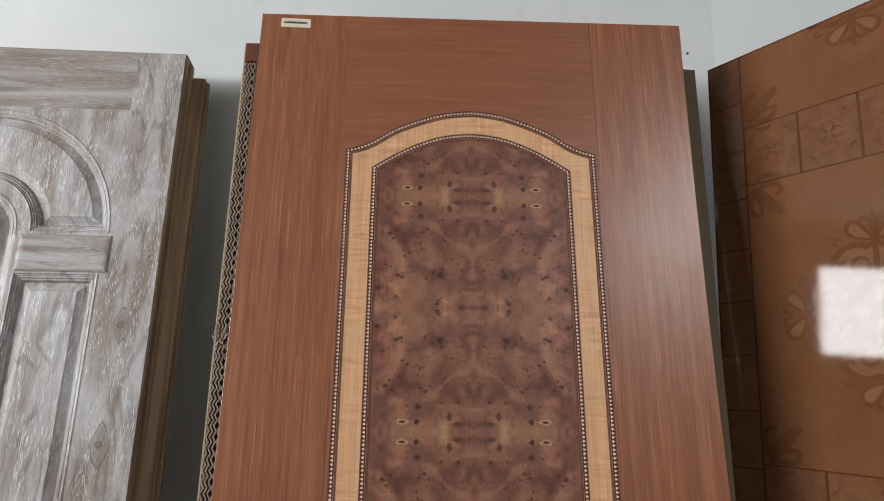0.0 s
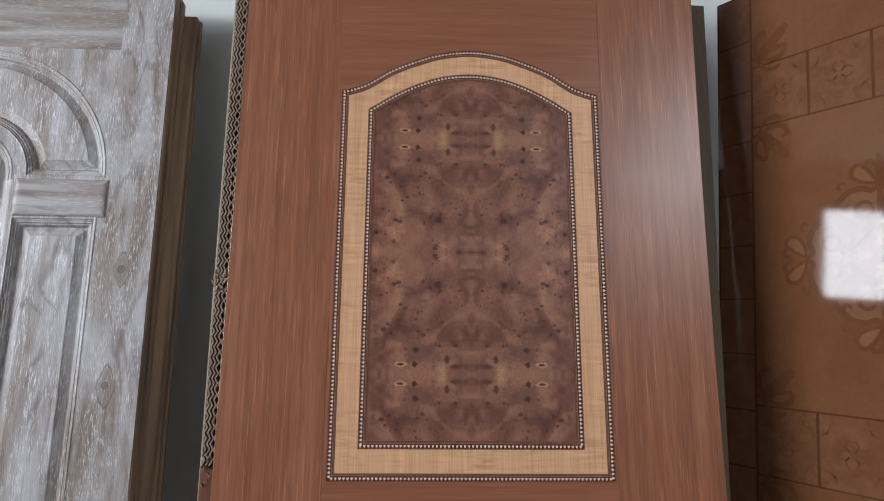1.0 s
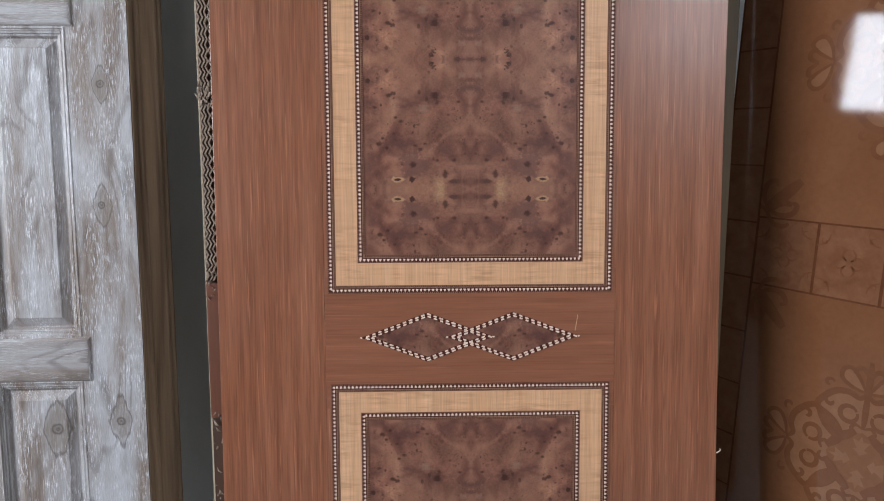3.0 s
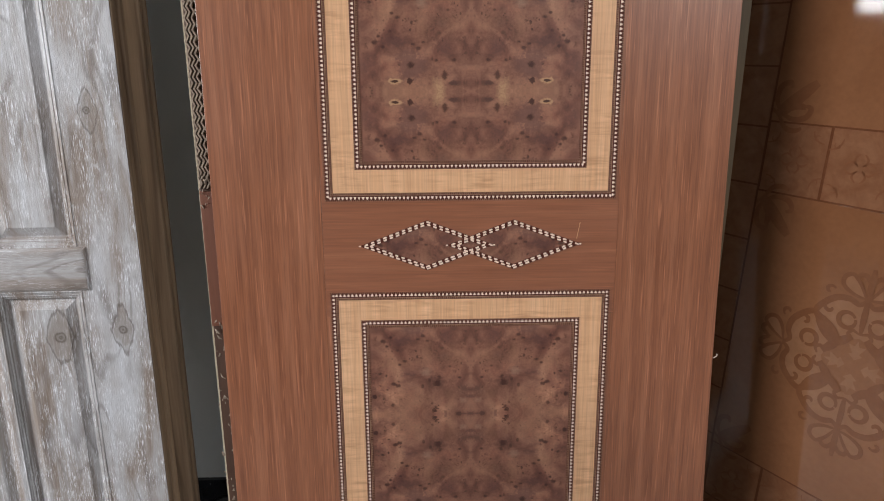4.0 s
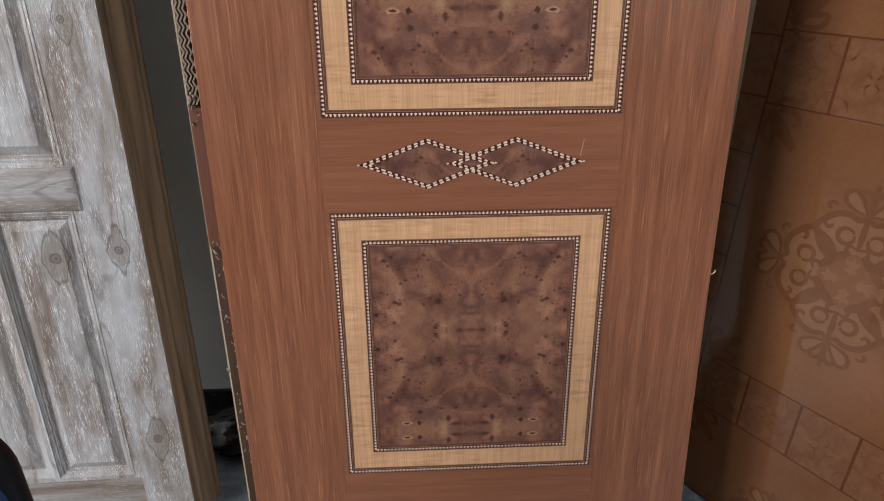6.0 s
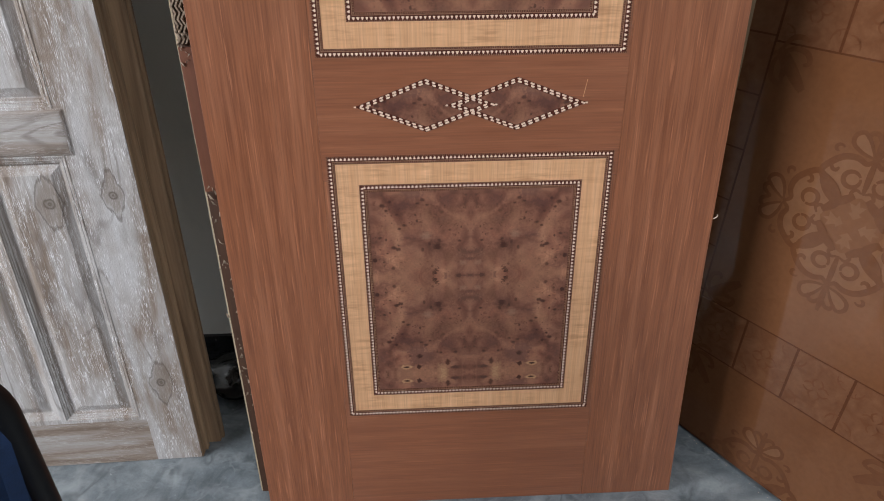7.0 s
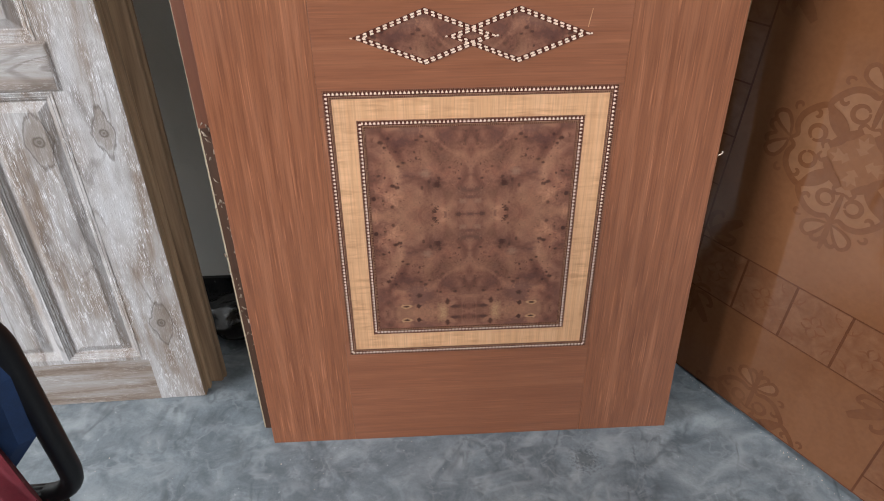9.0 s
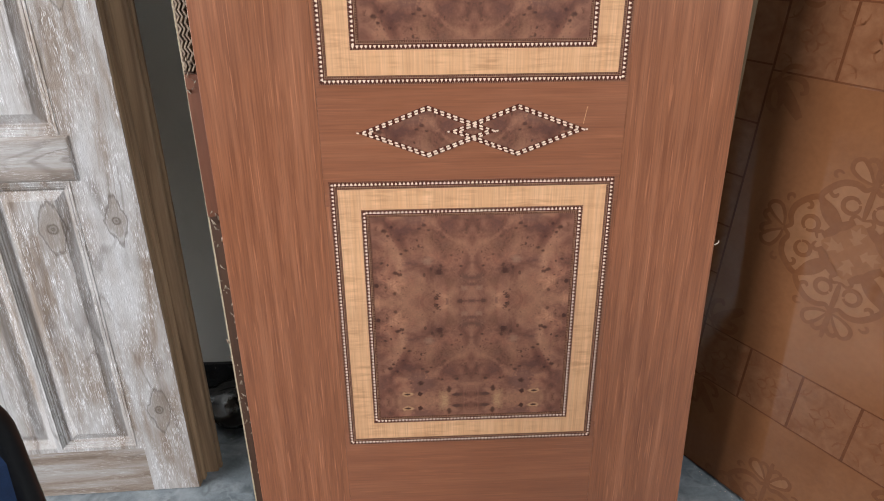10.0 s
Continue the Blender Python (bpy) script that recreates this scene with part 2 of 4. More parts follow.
M_side = mottled("dark_core_wood", (0.05, 0.022, 0.012), (0.09, 0.04, 0.02), 30, 0.7, 200, 0.2, (1, 1, 0.05))
M_redside = mottled("red_lipping", (0.13, 0.042, 0.020), (0.18, 0.06, 0.028), 20, 0.55, 200, 0.15, (1, 1, 0.05))
M_ebony = mottled("dark_inlay", (0.070, 0.018, 0.011), (0.110, 0.031, 0.019), 60, 0.6, 400, 0.05, spec=0.15)
M_bone = mottled("bone_inlay", (0.78, 0.58, 0.45), (0.88, 0.70, 0.56), 80, 0.45, 300, 0.05)
M_tick = mottled("tan_inlay", (0.27, 0.145, 0.090), (0.37, 0.215, 0.14), 80, 0.5, 300, 0.05, spec=0.2)
M_paper = mottled("cream_paper", (0.66, 0.60, 0.47), (0.76, 0.70, 0.56), 60, 0.75, 300, 0.05)
M_ink = mottled("dark_ink", (0.03, 0.028, 0.025), (0.06, 0.05, 0.045), 60, 0.6, 300, 0)
M_ply = mottled("pale_plywood", (0.42, 0.33, 0.22), (0.52, 0.43, 0.30), 20, 0.7, 220, 0.15, (1, 1, 0.06))
# plywood colour darkened to stand in for shade in the gap beside the door
M_ply_shaded = mottled("shaded_plywood", (0.10, 0.064, 0.028), (0.17, 0.115, 0.056), 12, 0.65, 160, 0.15, (1, 1, 0.08))
M_card = mottled("grey_cardboard", (0.23, 0.165, 0.12), (0.36, 0.28, 0.21), 70, 0.85, 300, 0.2)


def wall_paint():
    m, n, l, p = material("pale_wall_paint")
    big = noise_tex(n, l, coords(n, l), 2.2, 6, 0.6, 0.5)
    smear = noise_tex(n, l, coords(n, l, (1, 1, 0.5)), 7, 6, 0.65, 1.0)
    fine = noise_tex(n, l, coords(n, l), 90, 4)
    col = ramp(n, l, big, ((0.3, (0.67, 0.715, 0.72)), (0.7, (0.76, 0.79, 0.785))))
    col = mix(n, l, maths(n, l, "MULTIPLY", ramp(n, l, smear, ((0.58, (0, 0, 0)), (0.75, (1, 1, 1)))), 0.35), col, (0.55, 0.60, 0.58))
    l.new(col, p.inputs["Base Color"])
    p.inputs["Roughness"].default_value = 0.65
    bump(n, l, p, maths(n, l, "ADD", fine, maths(n, l, "MULTIPLY", smear, 2.0)), 0.25, 0.0015)
    return m


def cement():
    m, n, l, p = material("polished_cement")
    big = noise_tex(n, l, coords(n, l), 3.2, 8, 0.62, 1.2)
    mid = noise_tex(n, l, coords(n, l, (1, 1.5, 1)), 9, 8, 0.62, 0.9)
    fine = noise_tex(n, l, coords(n, l), 160, 4, 0.7)
    col = ramp(n, l, big, ((0.28, (0.105, 0.125, 0.142)), (0.5, (0.165, 0.193, 0.214)), (0.72, (0.26, 0.290, 0.310))))
    col = mix(n, l, 0.7, col, ramp(n, l, mid, ((0.34, (0.58, 0.60, 0.62)), (0.50, (1, 1, 1)), (0.66, (1.55, 1.53, 1.50)))), "MULTIPLY")
    col = mix(n, l, 0.4, col, ramp(n, l, fine, ((0.3, (0.7, 0.7, 0.7)), (0.7, (1.2, 1.2, 1.2)))), "MULTIPLY")
    # trowel ridges: thin pale and dark lines that wander over the slab
    for scale, stretch, tint, amount in ((5.5, (1, 1.6, 1), (0.34, 0.370, 0.392), 0.50), (7.5, (1.5, 1, 1), (0.055, 0.066, 0.075), 0.50), (16.0, (1, 1.3, 1), (0.36, 0.39, 0.41), 0.30)):
        sweep = noise_tex(n, l, coords(n, l, stretch), scale, 3, 0.55, 0.6)
        ridge = ramp(n, l, maths(n, l, "ABSOLUTE", maths(n, l, "SUBTRACT", sweep, 0.5)), ((0.004, (1, 1, 1)), (0.06, (0, 0, 0))))
        here = ramp(n, l, noise_tex(n, l, coords(n, l), scale * 0.9, 2), ((0.48, (0, 0, 0)), (0.60, (1, 1, 1))))
        col = mix(n, l, maths(n, l, "MULTIPLY", maths(n, l, "MULTIPLY", ridge, here), amount), col, tint)
    spk = noise_tex(n, l, coords(n, l), 75, 1)
    col = mix(n, l, maths(n, l, "MULTIPLY", ramp(n, l, spk, ((0.74, (0, 0, 0)), (0.79, (1, 1, 1)))), 0.35), col, (0.50, 0.52, 0.52))
    spread = n.new("ShaderNodeVectorMath")
    spread.operation = "DISTANCE"
    l.new(coords(n, l), spread.inputs[0])
    spread.inputs[1].default_value = (0.269, -0.082, 0.0)
    scuff = ramp(n, l, maths(n, l, "ADD", spread.outputs["Value"], maths(n, l, "MULTIPLY_ADD", fine, 0.12, -0.06)), ((0.012, (1, 1, 1)), (0.034, (0, 0, 0))))
    col = mix(n, l, maths(n, l, "MULTIPLY", scuff, 0.6), col, (0.05, 0.058, 0.064))
    l.new(col, p.inputs["Base Color"])
    l.new(maths(n, l, "MULTIPLY_ADD", mid, 0.35, 0.22), p.inputs["Roughness"])
    bump(n, l, p, mid, 0.12, 0.003)
    return m


def limed(name, along, lime_amount, wash_amount):
    """Weathered hardwood, limed white in the pores and worn brown."""
    m, n, l, p = material(name)

    def along_grain(k):
        return (k, 1, 1) if along == "x" else (1, 1, k)
    wide = noise_tex(n, l, coords(n, l, along_grain(0.075)), 26, 6, 0.65, 0.35)
    thin = noise_tex(n, l, coords(n, l, along_grain(0.075)), 640, 4, 0.65, 0.1)
    wash = noise_tex(n, l, coords(n, l, along_grain(0.30)), 9, 5, 0.6, 0.5)
    patch = noise_tex(n, l, coords(n, l, along_grain(0.3)), 30, 4, 0.6, 0.3)
    col = ramp(n, l, wide, ((0.32, (0.140, 0.098, 0.072)), (0.47, (0.265, 0.208, 0.170)), (0.58, (0.350, 0.318, 0.300)), (0.70, (0.440, 0.425, 0.420))))
    col = mix(n, l, maths(n, l, "MULTIPLY", ramp(n, l, wash, ((0.42, (0, 0, 0)), (0.64, (1, 1, 1)))), wash_amount), col, (0.62, 0.630, 0.655))
    # lime rubbed off the sloping mouldings
    shape = n.new("ShaderNodeTexCoord")
    across = n.new("ShaderNodeSeparateXYZ")
    l.new(shape.outputs["Normal"], across.inputs[0])
    slope = ramp(n, l, maths(n, l, "ABSOLUTE", across.outputs["Y"]), ((0.72, (1, 1, 1)), (0.96, (0, 0, 0))))
    col = mix(n, l, maths(n, l, "MULTIPLY", maths(n, l, "MULTIPLY", slope, patch), 1.1), col, (0.185, 0.140, 0.108))
    # flowing figure
    flow = noise_tex(n, l, coords(n, l, along_grain(0.17)), 10.0, 2, 0.4, 0.6)
    lines = maths(n, l, "SINE", maths(n, l, "MULTIPLY_ADD", thin, 1.2, maths(n, l, "MULTIPLY", flow, 60.0)))
    where = ramp(n, l, noise_tex(n, l, coords(n, l, along_grain(0.5)), 6, 2), ((0.45, (0, 0, 0)), (0.56, (1, 1, 1))))
    f = maths(n, l, "MULTIPLY", ramp(n, l, lines, ((0.45, (0, 0, 0)), (1.0, (1, 1, 1)))), where)
    col = mix(n, l, maths(n, l, "MULTIPLY", f, 0.48), col, (0.115, 0.086, 0.068))
    # white lime left in the pores
    lime = maths(n, l, "MULTIPLY", ramp(n, l, thin, ((0.53, (0, 0, 0)), (0.62, (1, 1, 1)))), ramp(n, l, patch, ((0.40, (0.05, 0.05, 0.05)), (0.58, (1, 1, 1)))))
    col = mix(n, l, maths(n, l, "MULTIPLY", lime, lime_amount), col, (0.82, 0.82, 0.84))
    dark = ramp(n, l, thin, ((0.34, (1, 1, 1)), (0.44, (0, 0, 0))))
    col = mix(n, l, maths(n, l, "MULTIPLY", dark, 0.30), col, (0.11, 0.082, 0.064))
    if along == "z":
        tc = n.new("ShaderNodeTexCoord")
        sep = n.new("ShaderNodeSeparateXYZ")
        l.new(tc.outputs["Object"], sep.inputs[0])
        for cx, cz, s in ((-0.186, 0.697, 1.15), (-0.054, 0.712, 1.0), (-0.057, 0.240, 1.1), (-0.070, 1.16, 0.8), (-0.060, 1.40, 0.7)):
            dx = maths(n, l, "MULTIPLY", maths(n, l, "SUBTRACT", sep.outputs["X"], cx), 36 / s)
            dz = maths(n, l, "MULTIPLY", maths(n, l, "SUBTRACT", sep.outputs["Z"], cz), 15 / s)
            r = maths(n, l, "ADD", maths(n, l, "POWER", maths(n, l, "ABSOLUTE", dx), 1.6), maths(n, l, "POWER", maths(n, l, "ABSOLUTE", dz), 1.15))
            r = maths(n, l, "ADD", r, maths(n, l, "MULTIPLY_ADD", wide, 1.0, -0.5))
            r = maths(n, l, "ADD", r, maths(n, l, "MULTIPLY_ADD", patch, 1.0, -0.50))
            rim = ramp(n, l, maths(n, l, "ABSOLUTE", maths(n, l, "SUBTRACT", r, 0.80)), ((0.02, (1, 1, 1)), (0.10, (0, 0, 0))))
            tint = ramp(n, l, r, ((0.55, (1, 1, 1)), (0.86, (0, 0, 0))))
            col = mix(n, l, maths(n, l, "MULTIPLY", tint, 0.6), col, (0.20, 0.155, 0.120))
            col = mix(n, l, maths(n, l, "MULTIPLY", rim, 0.60), col, (0.085, 0.062, 0.048))
            dz2 = maths(n, l, "MULTIPLY", dz, 2.4)
            q = maths(n, l, "SQRT", maths(n, l, "ADD", maths(n, l, "MULTIPLY", dx, dx), maths(n, l, "MULTIPLY", dz2, dz2)))
            q = maths(n, l, "ADD", q, maths(n, l, "MULTIPLY_ADD", patch, 0.7, -0.35))
            rings = maths(n, l, "SINE", maths(n, l, "MULTIPLY", q, 26.0))
            core = ramp(n, l, q, ((0.34, (1, 1, 1)), (0.46, (0, 0, 0))))
            col = mix(n, l, maths(n, l, "MULTIPLY", core, maths(n, l, "MULTIPLY_ADD", rings, 0.22, 0.50)), col, (0.080, 0.056, 0.042))
    l.new(col, p.inputs["Base Color"])
    p.inputs["Roughness"].default_value = 0.55
    bump(n, l, p, thin, 0.5, 0.0012)
    return m


M_wall, M_cement = wall_paint(), cement()
M_limed_v, M_limed_h = limed("limed_wood_upright", "z", 0.90, 0.64), limed("limed_wood_across", "x", 0.40, 0.16)
# darker brown for the bottom rail: little lime and no white wash
M_limed_low = limed("brown_limed_wood", "x", 0.28, 0.0)
M_edge = mottled("raw_edge_wood", (0.15, 0.088, 0.048), (0.48, 0.315, 0.19), 26, 0.65, 170, 0.25, (1, 1, 0.05))
M_skirt = mottled("black_skirting", (0.012, 0.012, 0.013), (0.025, 0.025, 0.027), 14, 0.25, 120, 0.03)
# out-of-view ceiling, kept dark so it adds little bounce and reflection
M_ceiling = mottled("unseen_grey_ceiling", (0.20, 0.19, 0.18), (0.26, 0.25, 0.24), 3, 0.8, 60, 0.1)
# added out-of-view walls, dark brown so that less light bounces into the shadows
M_unseen_wall = mottled("unseen_brown_wall", (0.085, 0.060, 0.046), (0.125, 0.09, 0.07), 3, 0.8, 60, 0.1)
M_frame = mottled("grey_window_paint", (0.45, 0.47, 0.48), (0.52, 0.54, 0.55), 9, 0.45, 90, 0.05)


def lacquer(name, a, b, scale):
    """High-gloss printed lacquer."""
    m, n, l, p = material(name)
    big = noise_tex(n, l, coords(n, l), scale, 5, 0.6, 0.6)
    fine = noise_tex(n, l, coords(n, l), 90, 3)
    col = mix(n, l, ramp(n, l, big, ((0.32, (0, 0, 0)), (0.68, (1, 1, 1)))), a, b)
    col = mix(n, l, 0.2, col, ramp(n, l, fine, ((0.3, (0.7, 0.7, 0.7)), (0.7, (1.2, 1.2, 1.2)))), "MULTIPLY")
    l.new(col, p.inputs["Base Color"])
    smear = noise_tex(n, l, coords(n, l), 6, 5, 0.65, 0.6)
    l.new(maths(n, l, "MULTIPLY_ADD", smear, 0.07, 0.01), p.inputs["Roughness"])
    p.inputs["Specular IOR Level"].default_value = 0.22
    wave = noise_tex(n, l, coords(n, l), 5, 2)
    bump(n, l, p, wave, 0.05, 0.004)
    return m


M_lac_field = lacquer("amber_lacquer", (0.1450, 0.0584, 0.0252), (0.1789, 0.0764, 0.0353), 5)
M_lac_tile = lacquer("amber_lacquer_tile", (0.1354, 0.0543, 0.0252), (0.1768, 0.0792, 0.0400), 26)
M_lac_joint = lacquer("brown_lacquer_joint", (0.0868, 0.0301, 0.0136), (0.1110, 0.0404, 0.0188), 12)
M_lac_scroll = lacquer("brown_lacquer_scroll", (0.1228, 0.0466, 0.0202), (0.1425, 0.0582, 0.0264), 20)
M_lac_pale = lacquer("pale_lacquer_fill", (0.1768, 0.0795, 0.0384), (0.2055, 0.0975, 0.0497), 20)
M_lac_print = lacquer("faint_lacquer_print", (0.1335, 0.0510, 0.0230), (0.1562, 0.0624, 0.0292), 30)
M_black = mottled("black_tube_paint", (0.006, 0.006, 0.007), (0.010, 0.010, 0.011), 30, 0.4, 120, 0.03, spec=0.25)
M_blue = mottled("blue_fabric", (0.008, 0.028, 0.085), (0.012, 0.04, 0.12), 40, 0.8, 500, 0.3)
M_red = mottled("maroon_cloth", (0.13, 0.010, 0.018), (0.22, 0.020, 0.034), 14, 0.85, 600, 0.4)

def part(name, bm, mat, parent=None, label="", smooth=False):
    """Link a bmesh as one mesh object under a thing or a part."""
    me = bpy.data.meshes.new(name)
    bm.to_mesh(me)
    bm.free()
    if smooth:
        me.polygons.foreach_set("use_smooth", [True] * len(me.polygons))
    me.materials.append(mat)
    ob = new(name, me)
    if parent is not None:
        ob.parent = parent
    if label:
        ob["label"] = label
    return ob


def raw(name, verts, faces, mat, parent=None, label="", smooth=False):
    me = bpy.data.meshes.new(name)
    me.from_pydata(verts, [], faces)
    me.update()
    if smooth:
        me.polygons.foreach_set("use_smooth", [True] * len(me.polygons))
    me.materials.append(mat)
    ob = new(name, me)
    if parent is not None:
        ob.parent = parent
    if label:
        ob["label"] = label
    return ob


def thing(name, m, label, category, group="", kind=""):
    ob = new(name)
    ob.empty_display_size = 0.1
    ob.matrix_basis = m
    return tagged(ob, label, category, group, kind)


def box(x0, x1, y0, y1, z0, z1, bevel=0.0, seg=2):
    bm = bmesh.new()
    bmesh.ops.create_cube(bm, size=1)
    for v in bm.verts:
        v.co = Vector((x0 if v.co.x < 0 else x1, y0 if v.co.y < 0 else y1, z0 if v.co.z < 0 else z1))
    if bevel:
        bmesh.ops.bevel(bm, geom=bm.edges[:], offset=bevel, segments=seg, affect="EDGES", profile=0.5)
    return bm


def tube(points, radius, sides=12):
    """A round tube along a list of points, with closed ends."""
    verts, faces = [], []
    pts = [Vector(p) for p in points]
    side = None
    for i, p in enumerate(pts):
        t = (pts[min(i + 1, len(pts) - 1)] - pts[max(i - 1, 0)]).normalized()
        if side is None:
            side = t.orthogonal().normalized()
        side = (side - t * side.dot(t)).normalized()
        up = t.cross(side)
        for k in range(sides):
            a = 2 * math.pi * k / sides
            verts.append(p + radius * (math.cos(a) * side + math.sin(a) * up))
    for i in range(len(pts) - 1):
        for k in range(sides):
            a, b = i * sides + k, i * sides + (k + 1) % sides
            faces.append((a, b, b + sides, a + sides))
    faces.append(tuple(range(sides))[::-1])
    faces.append(tuple(len(verts) - sides + k for k in range(sides)))
    return verts, faces


# ---- room ----
T = 0.2


def slab(name, x0, x1, y0, y1, z0, z1, mat, label, category="wall"):
    return tagged(part(name, box(x0, x1, y0, y1, z0, z1), mat, None), label, category, kind="structure")


CORNER_X = 0.672
slab("floor", WEST_X - T, EAST_X + T, SOUTH_Y - T, 1.0, -0.1, 0.0, M_cement, "blue-grey polished cement floor with cloudy trowel marks", "floor")
for x0, x1, y0, y1 in ((WEST_X - T, ROOF_X0, SOUTH_Y - T, 1.0), (ROOF_X1, EAST_X + T, SOUTH_Y - T, 1.0), (ROOF_X0, ROOF_X1, SOUTH_Y - T, ROOF_Y0), (ROOF_X0, ROOF_X1, ROOF_Y1, 1.0)):
    slab("ceiling", x0, x1, y0, y1, CEIL, CEIL + 0.1, M_ceiling, "unseen ceiling with a roof light, kept dark grey", "ceiling")
slab("wall_north", WEST_X - T, CORNER_X, WALL_Y, WALL_Y + T, 0, CEIL, M_wall, "pale bluish-white painted wall with scuffs")
slant = slab("wall_east", 0, 2.75, 0, T, 0, CEIL, M_wall, "pale painted wall beyond the corner, slightly turned")
slant.matrix_basis = Matrix.Translation((CORNER_X, WALL_Y, 0)) @ pose(0, 0, 0, 0, 0, -5.0)
slab("wall_east", EAST_X, EAST_X + T, SOUTH_Y - T, 0.26, 0, CEIL, M_unseen_wall, "unseen side wall, dark brown to cut bounced light")
slab("wall_south", WEST_X - T, EAST_X, SOUTH_Y - T, SOUTH_Y, 0, CEIL, M_unseen_wall, "unseen back wall, dark brown to cut bounced light")
for y0, y1, z0, z1 in ((SOUTH_Y, WIN_Y0, 0, CEIL), (WIN_Y1, WALL_Y, 0, CEIL), (WIN_Y0, WIN_Y1, 0, WIN_Z0), (WIN_Y0, WIN_Y1, WIN_Z1, CEIL)):
    slab("wall_west", WEST_X - T, WEST_X, y0, y1, z0, z1, M_unseen_wall, "wall with a high window, dark brown to cut bounced light")
slab("baseboard", WEST_X, CORNER_X, WALL_Y - 0.012, WALL_Y - 0.0005, 0, 0.095, M_skirt, "glossy black skirting tile along the wall", "baseboard")
win = thing("window_1", pose(WEST_X, 0, 0), "high window with a grey painted frame", "window", kind="structure")
for y in (WIN_Y0, (WIN_Y0 + WIN_Y1) / 2 - 0.018, WIN_Y1 - 0.036):
    part("frame_bar", box(-0.12, -0.07, y, y + 0.036, WIN_Z0, WIN_Z1, 0.004), M_frame, win)
for z in (WIN_Z0, WIN_Z1 - 0.036):
    part("frame_bar", box(-0.118, -0.072, WIN_Y0 + 0.036, WIN_Y1 - 0.036, z, z + 0.036, 0.004), M_frame, win)

# ---- the inlaid door in the middle ----
LEAN = 8.0
main_m = pose(0, 0, 0, -LEAN, 0, 0)
XL, XR, TOP = -0.461, 0.466, 2.10
main = thing("inlaid_door_leaf", main_m, "reddish-brown veneered door with arched burl inlays, leaning on stacked boards", "door")
JL, JR = -0.267, 0.271
part("core", box(XL + 0.001, XR - 0.031, 0.0022, 0.034, 0.0, TOP - 0.001, 0.001), M_side, main, "dark hardwood core with worn lipping")
part("stile", box(XL, JL, 0.0, 0.0024, 0.001, TOP, 0.0006), M_sapele_v, main, "straight vertical brown grain")
for z0, z1 in ((0.3005, 0.7995), (1.0605, 1.6995)):
    part("veneer_ground", box(JL + 0.0003, JR - 0.0003, 0.0002, 0.0024, z0, z1), M_sapele_v, main)


def worn_stile(x0, x1, y0, y1, z0, z1, hollow, n=24):
    """An upright whose outer edge is planed hollow towards mid-height."""
    verts, faces = [], []
    for i in range(n + 1):
        z = z0 + (z1 - z0) * i / n
        e = x1 + hollow * (2 * (z - z0) / (z1 - z0) - 1.06) ** 2
        verts += [(x0, y0, z), (e - 0.0006, y0, z), (e, y0 + 0.0006, z), (e, y1, z), (x0, y1, z)]
    for i in range(n):
        for k in range(5):
            a, b = 5 * i + k, 5 * i + (k + 1) % 5
            faces.append((a, b, b + 5, a + 5))
    faces += [(4, 3, 2, 1, 0), tuple(5 * n + k for k in range(5))]
    return verts, faces


raw("stile", *worn_stile(JR, XR - 0.001, 0.0, 0.0024, 0.001, TOP, 0.0175), M_sapele_v, main)
raw("edge_lipping", *worn_stile(XR - 0.030, XR - 0.0035, 0.0026, 0.034, 0.001, TOP - 0.001, 0.0165), M_side, main, "dark hardwood edge")
for name, z0, z1 in (("bottom_rail", 0.001, 0.30), ("lock_rail", 0.80, 1.06), ("top_rail", 1.70, TOP)):
    part(name, box(JL + 0.0003, JR - 0.0003, 0.0, 0.0024, z0, z1, 0.0005), M_sapele_h, main, "cross-grained brown veneer")


def spline(points, x):
    """Smooth height through a few (x, z) points, the same on both sides of the middle."""
    x = abs(x)
    for i in range(len(points) - 1):
        (x0, z0), (x1, z1) = points[i], points[i + 1]
        if x <= x1 or i == len(points) - 2:
            def slope(k):
                if k == 0:
                    return 0.0
                a, b = points[max(k - 1, 0)], points[min(k + 1, len(points) - 1)]
                return (b[1] - a[1]) / (b[0] - a[0])
            h = x1 - x0
            s = min((x - x0) / h, 1.1)
            return ((2 * s**3 - 3 * s**2 + 1) * z0 + (s**3 - 2 * s**2 + s) * h * slope(i)
                    + (-2 * s**3 + 3 * s**2) * z1 + (s**3 - s**2) * h * slope(i + 1))


OUTER = ((0, 1.867), (0.05, 1.862), (0.089, 1.852), (0.16, 1.823), (0.212, 1.790), (0.24, 1.7785), (0.262, 1.773))
INNER = ((0, 1.813), (0.06, 1.806), (0.112, 1.788), (0.16, 1.763), (0.206, 1.733))
CX = 0.002


def loop(half, bottom, arch, inset, top=None, n=48):
    """A closed outline: up the left side, over the top, down the right side, along the bottom; inset moves it inwards."""
    l, r, b = -half + inset, half - inset, bottom + inset

    def roof(x):
        if arch is None:
            return top - inset
        e = 0.004
        k = (spline(arch, x + e) - spline(arch, x - e)) / (2 * e) if abs(x) > e else 0
        return spline(arch, x) - inset * math.sqrt(1 + k * k)
    pts = [Vector((CX + l, 0, b + (roof(l) - b) * i / n)) for i in range(n)]
    pts += [Vector((CX + l + (r - l) * i / n, 0, roof(l + (r - l) * i / n))) for i in range(n)]
    pts += [Vector((CX + r, 0, roof(r) + (b - roof(r)) * i / n)) for i in range(n)]
    pts += [Vector((CX + r + (l - r) * i / n, 0, b)) for i in range(n)]
    return pts


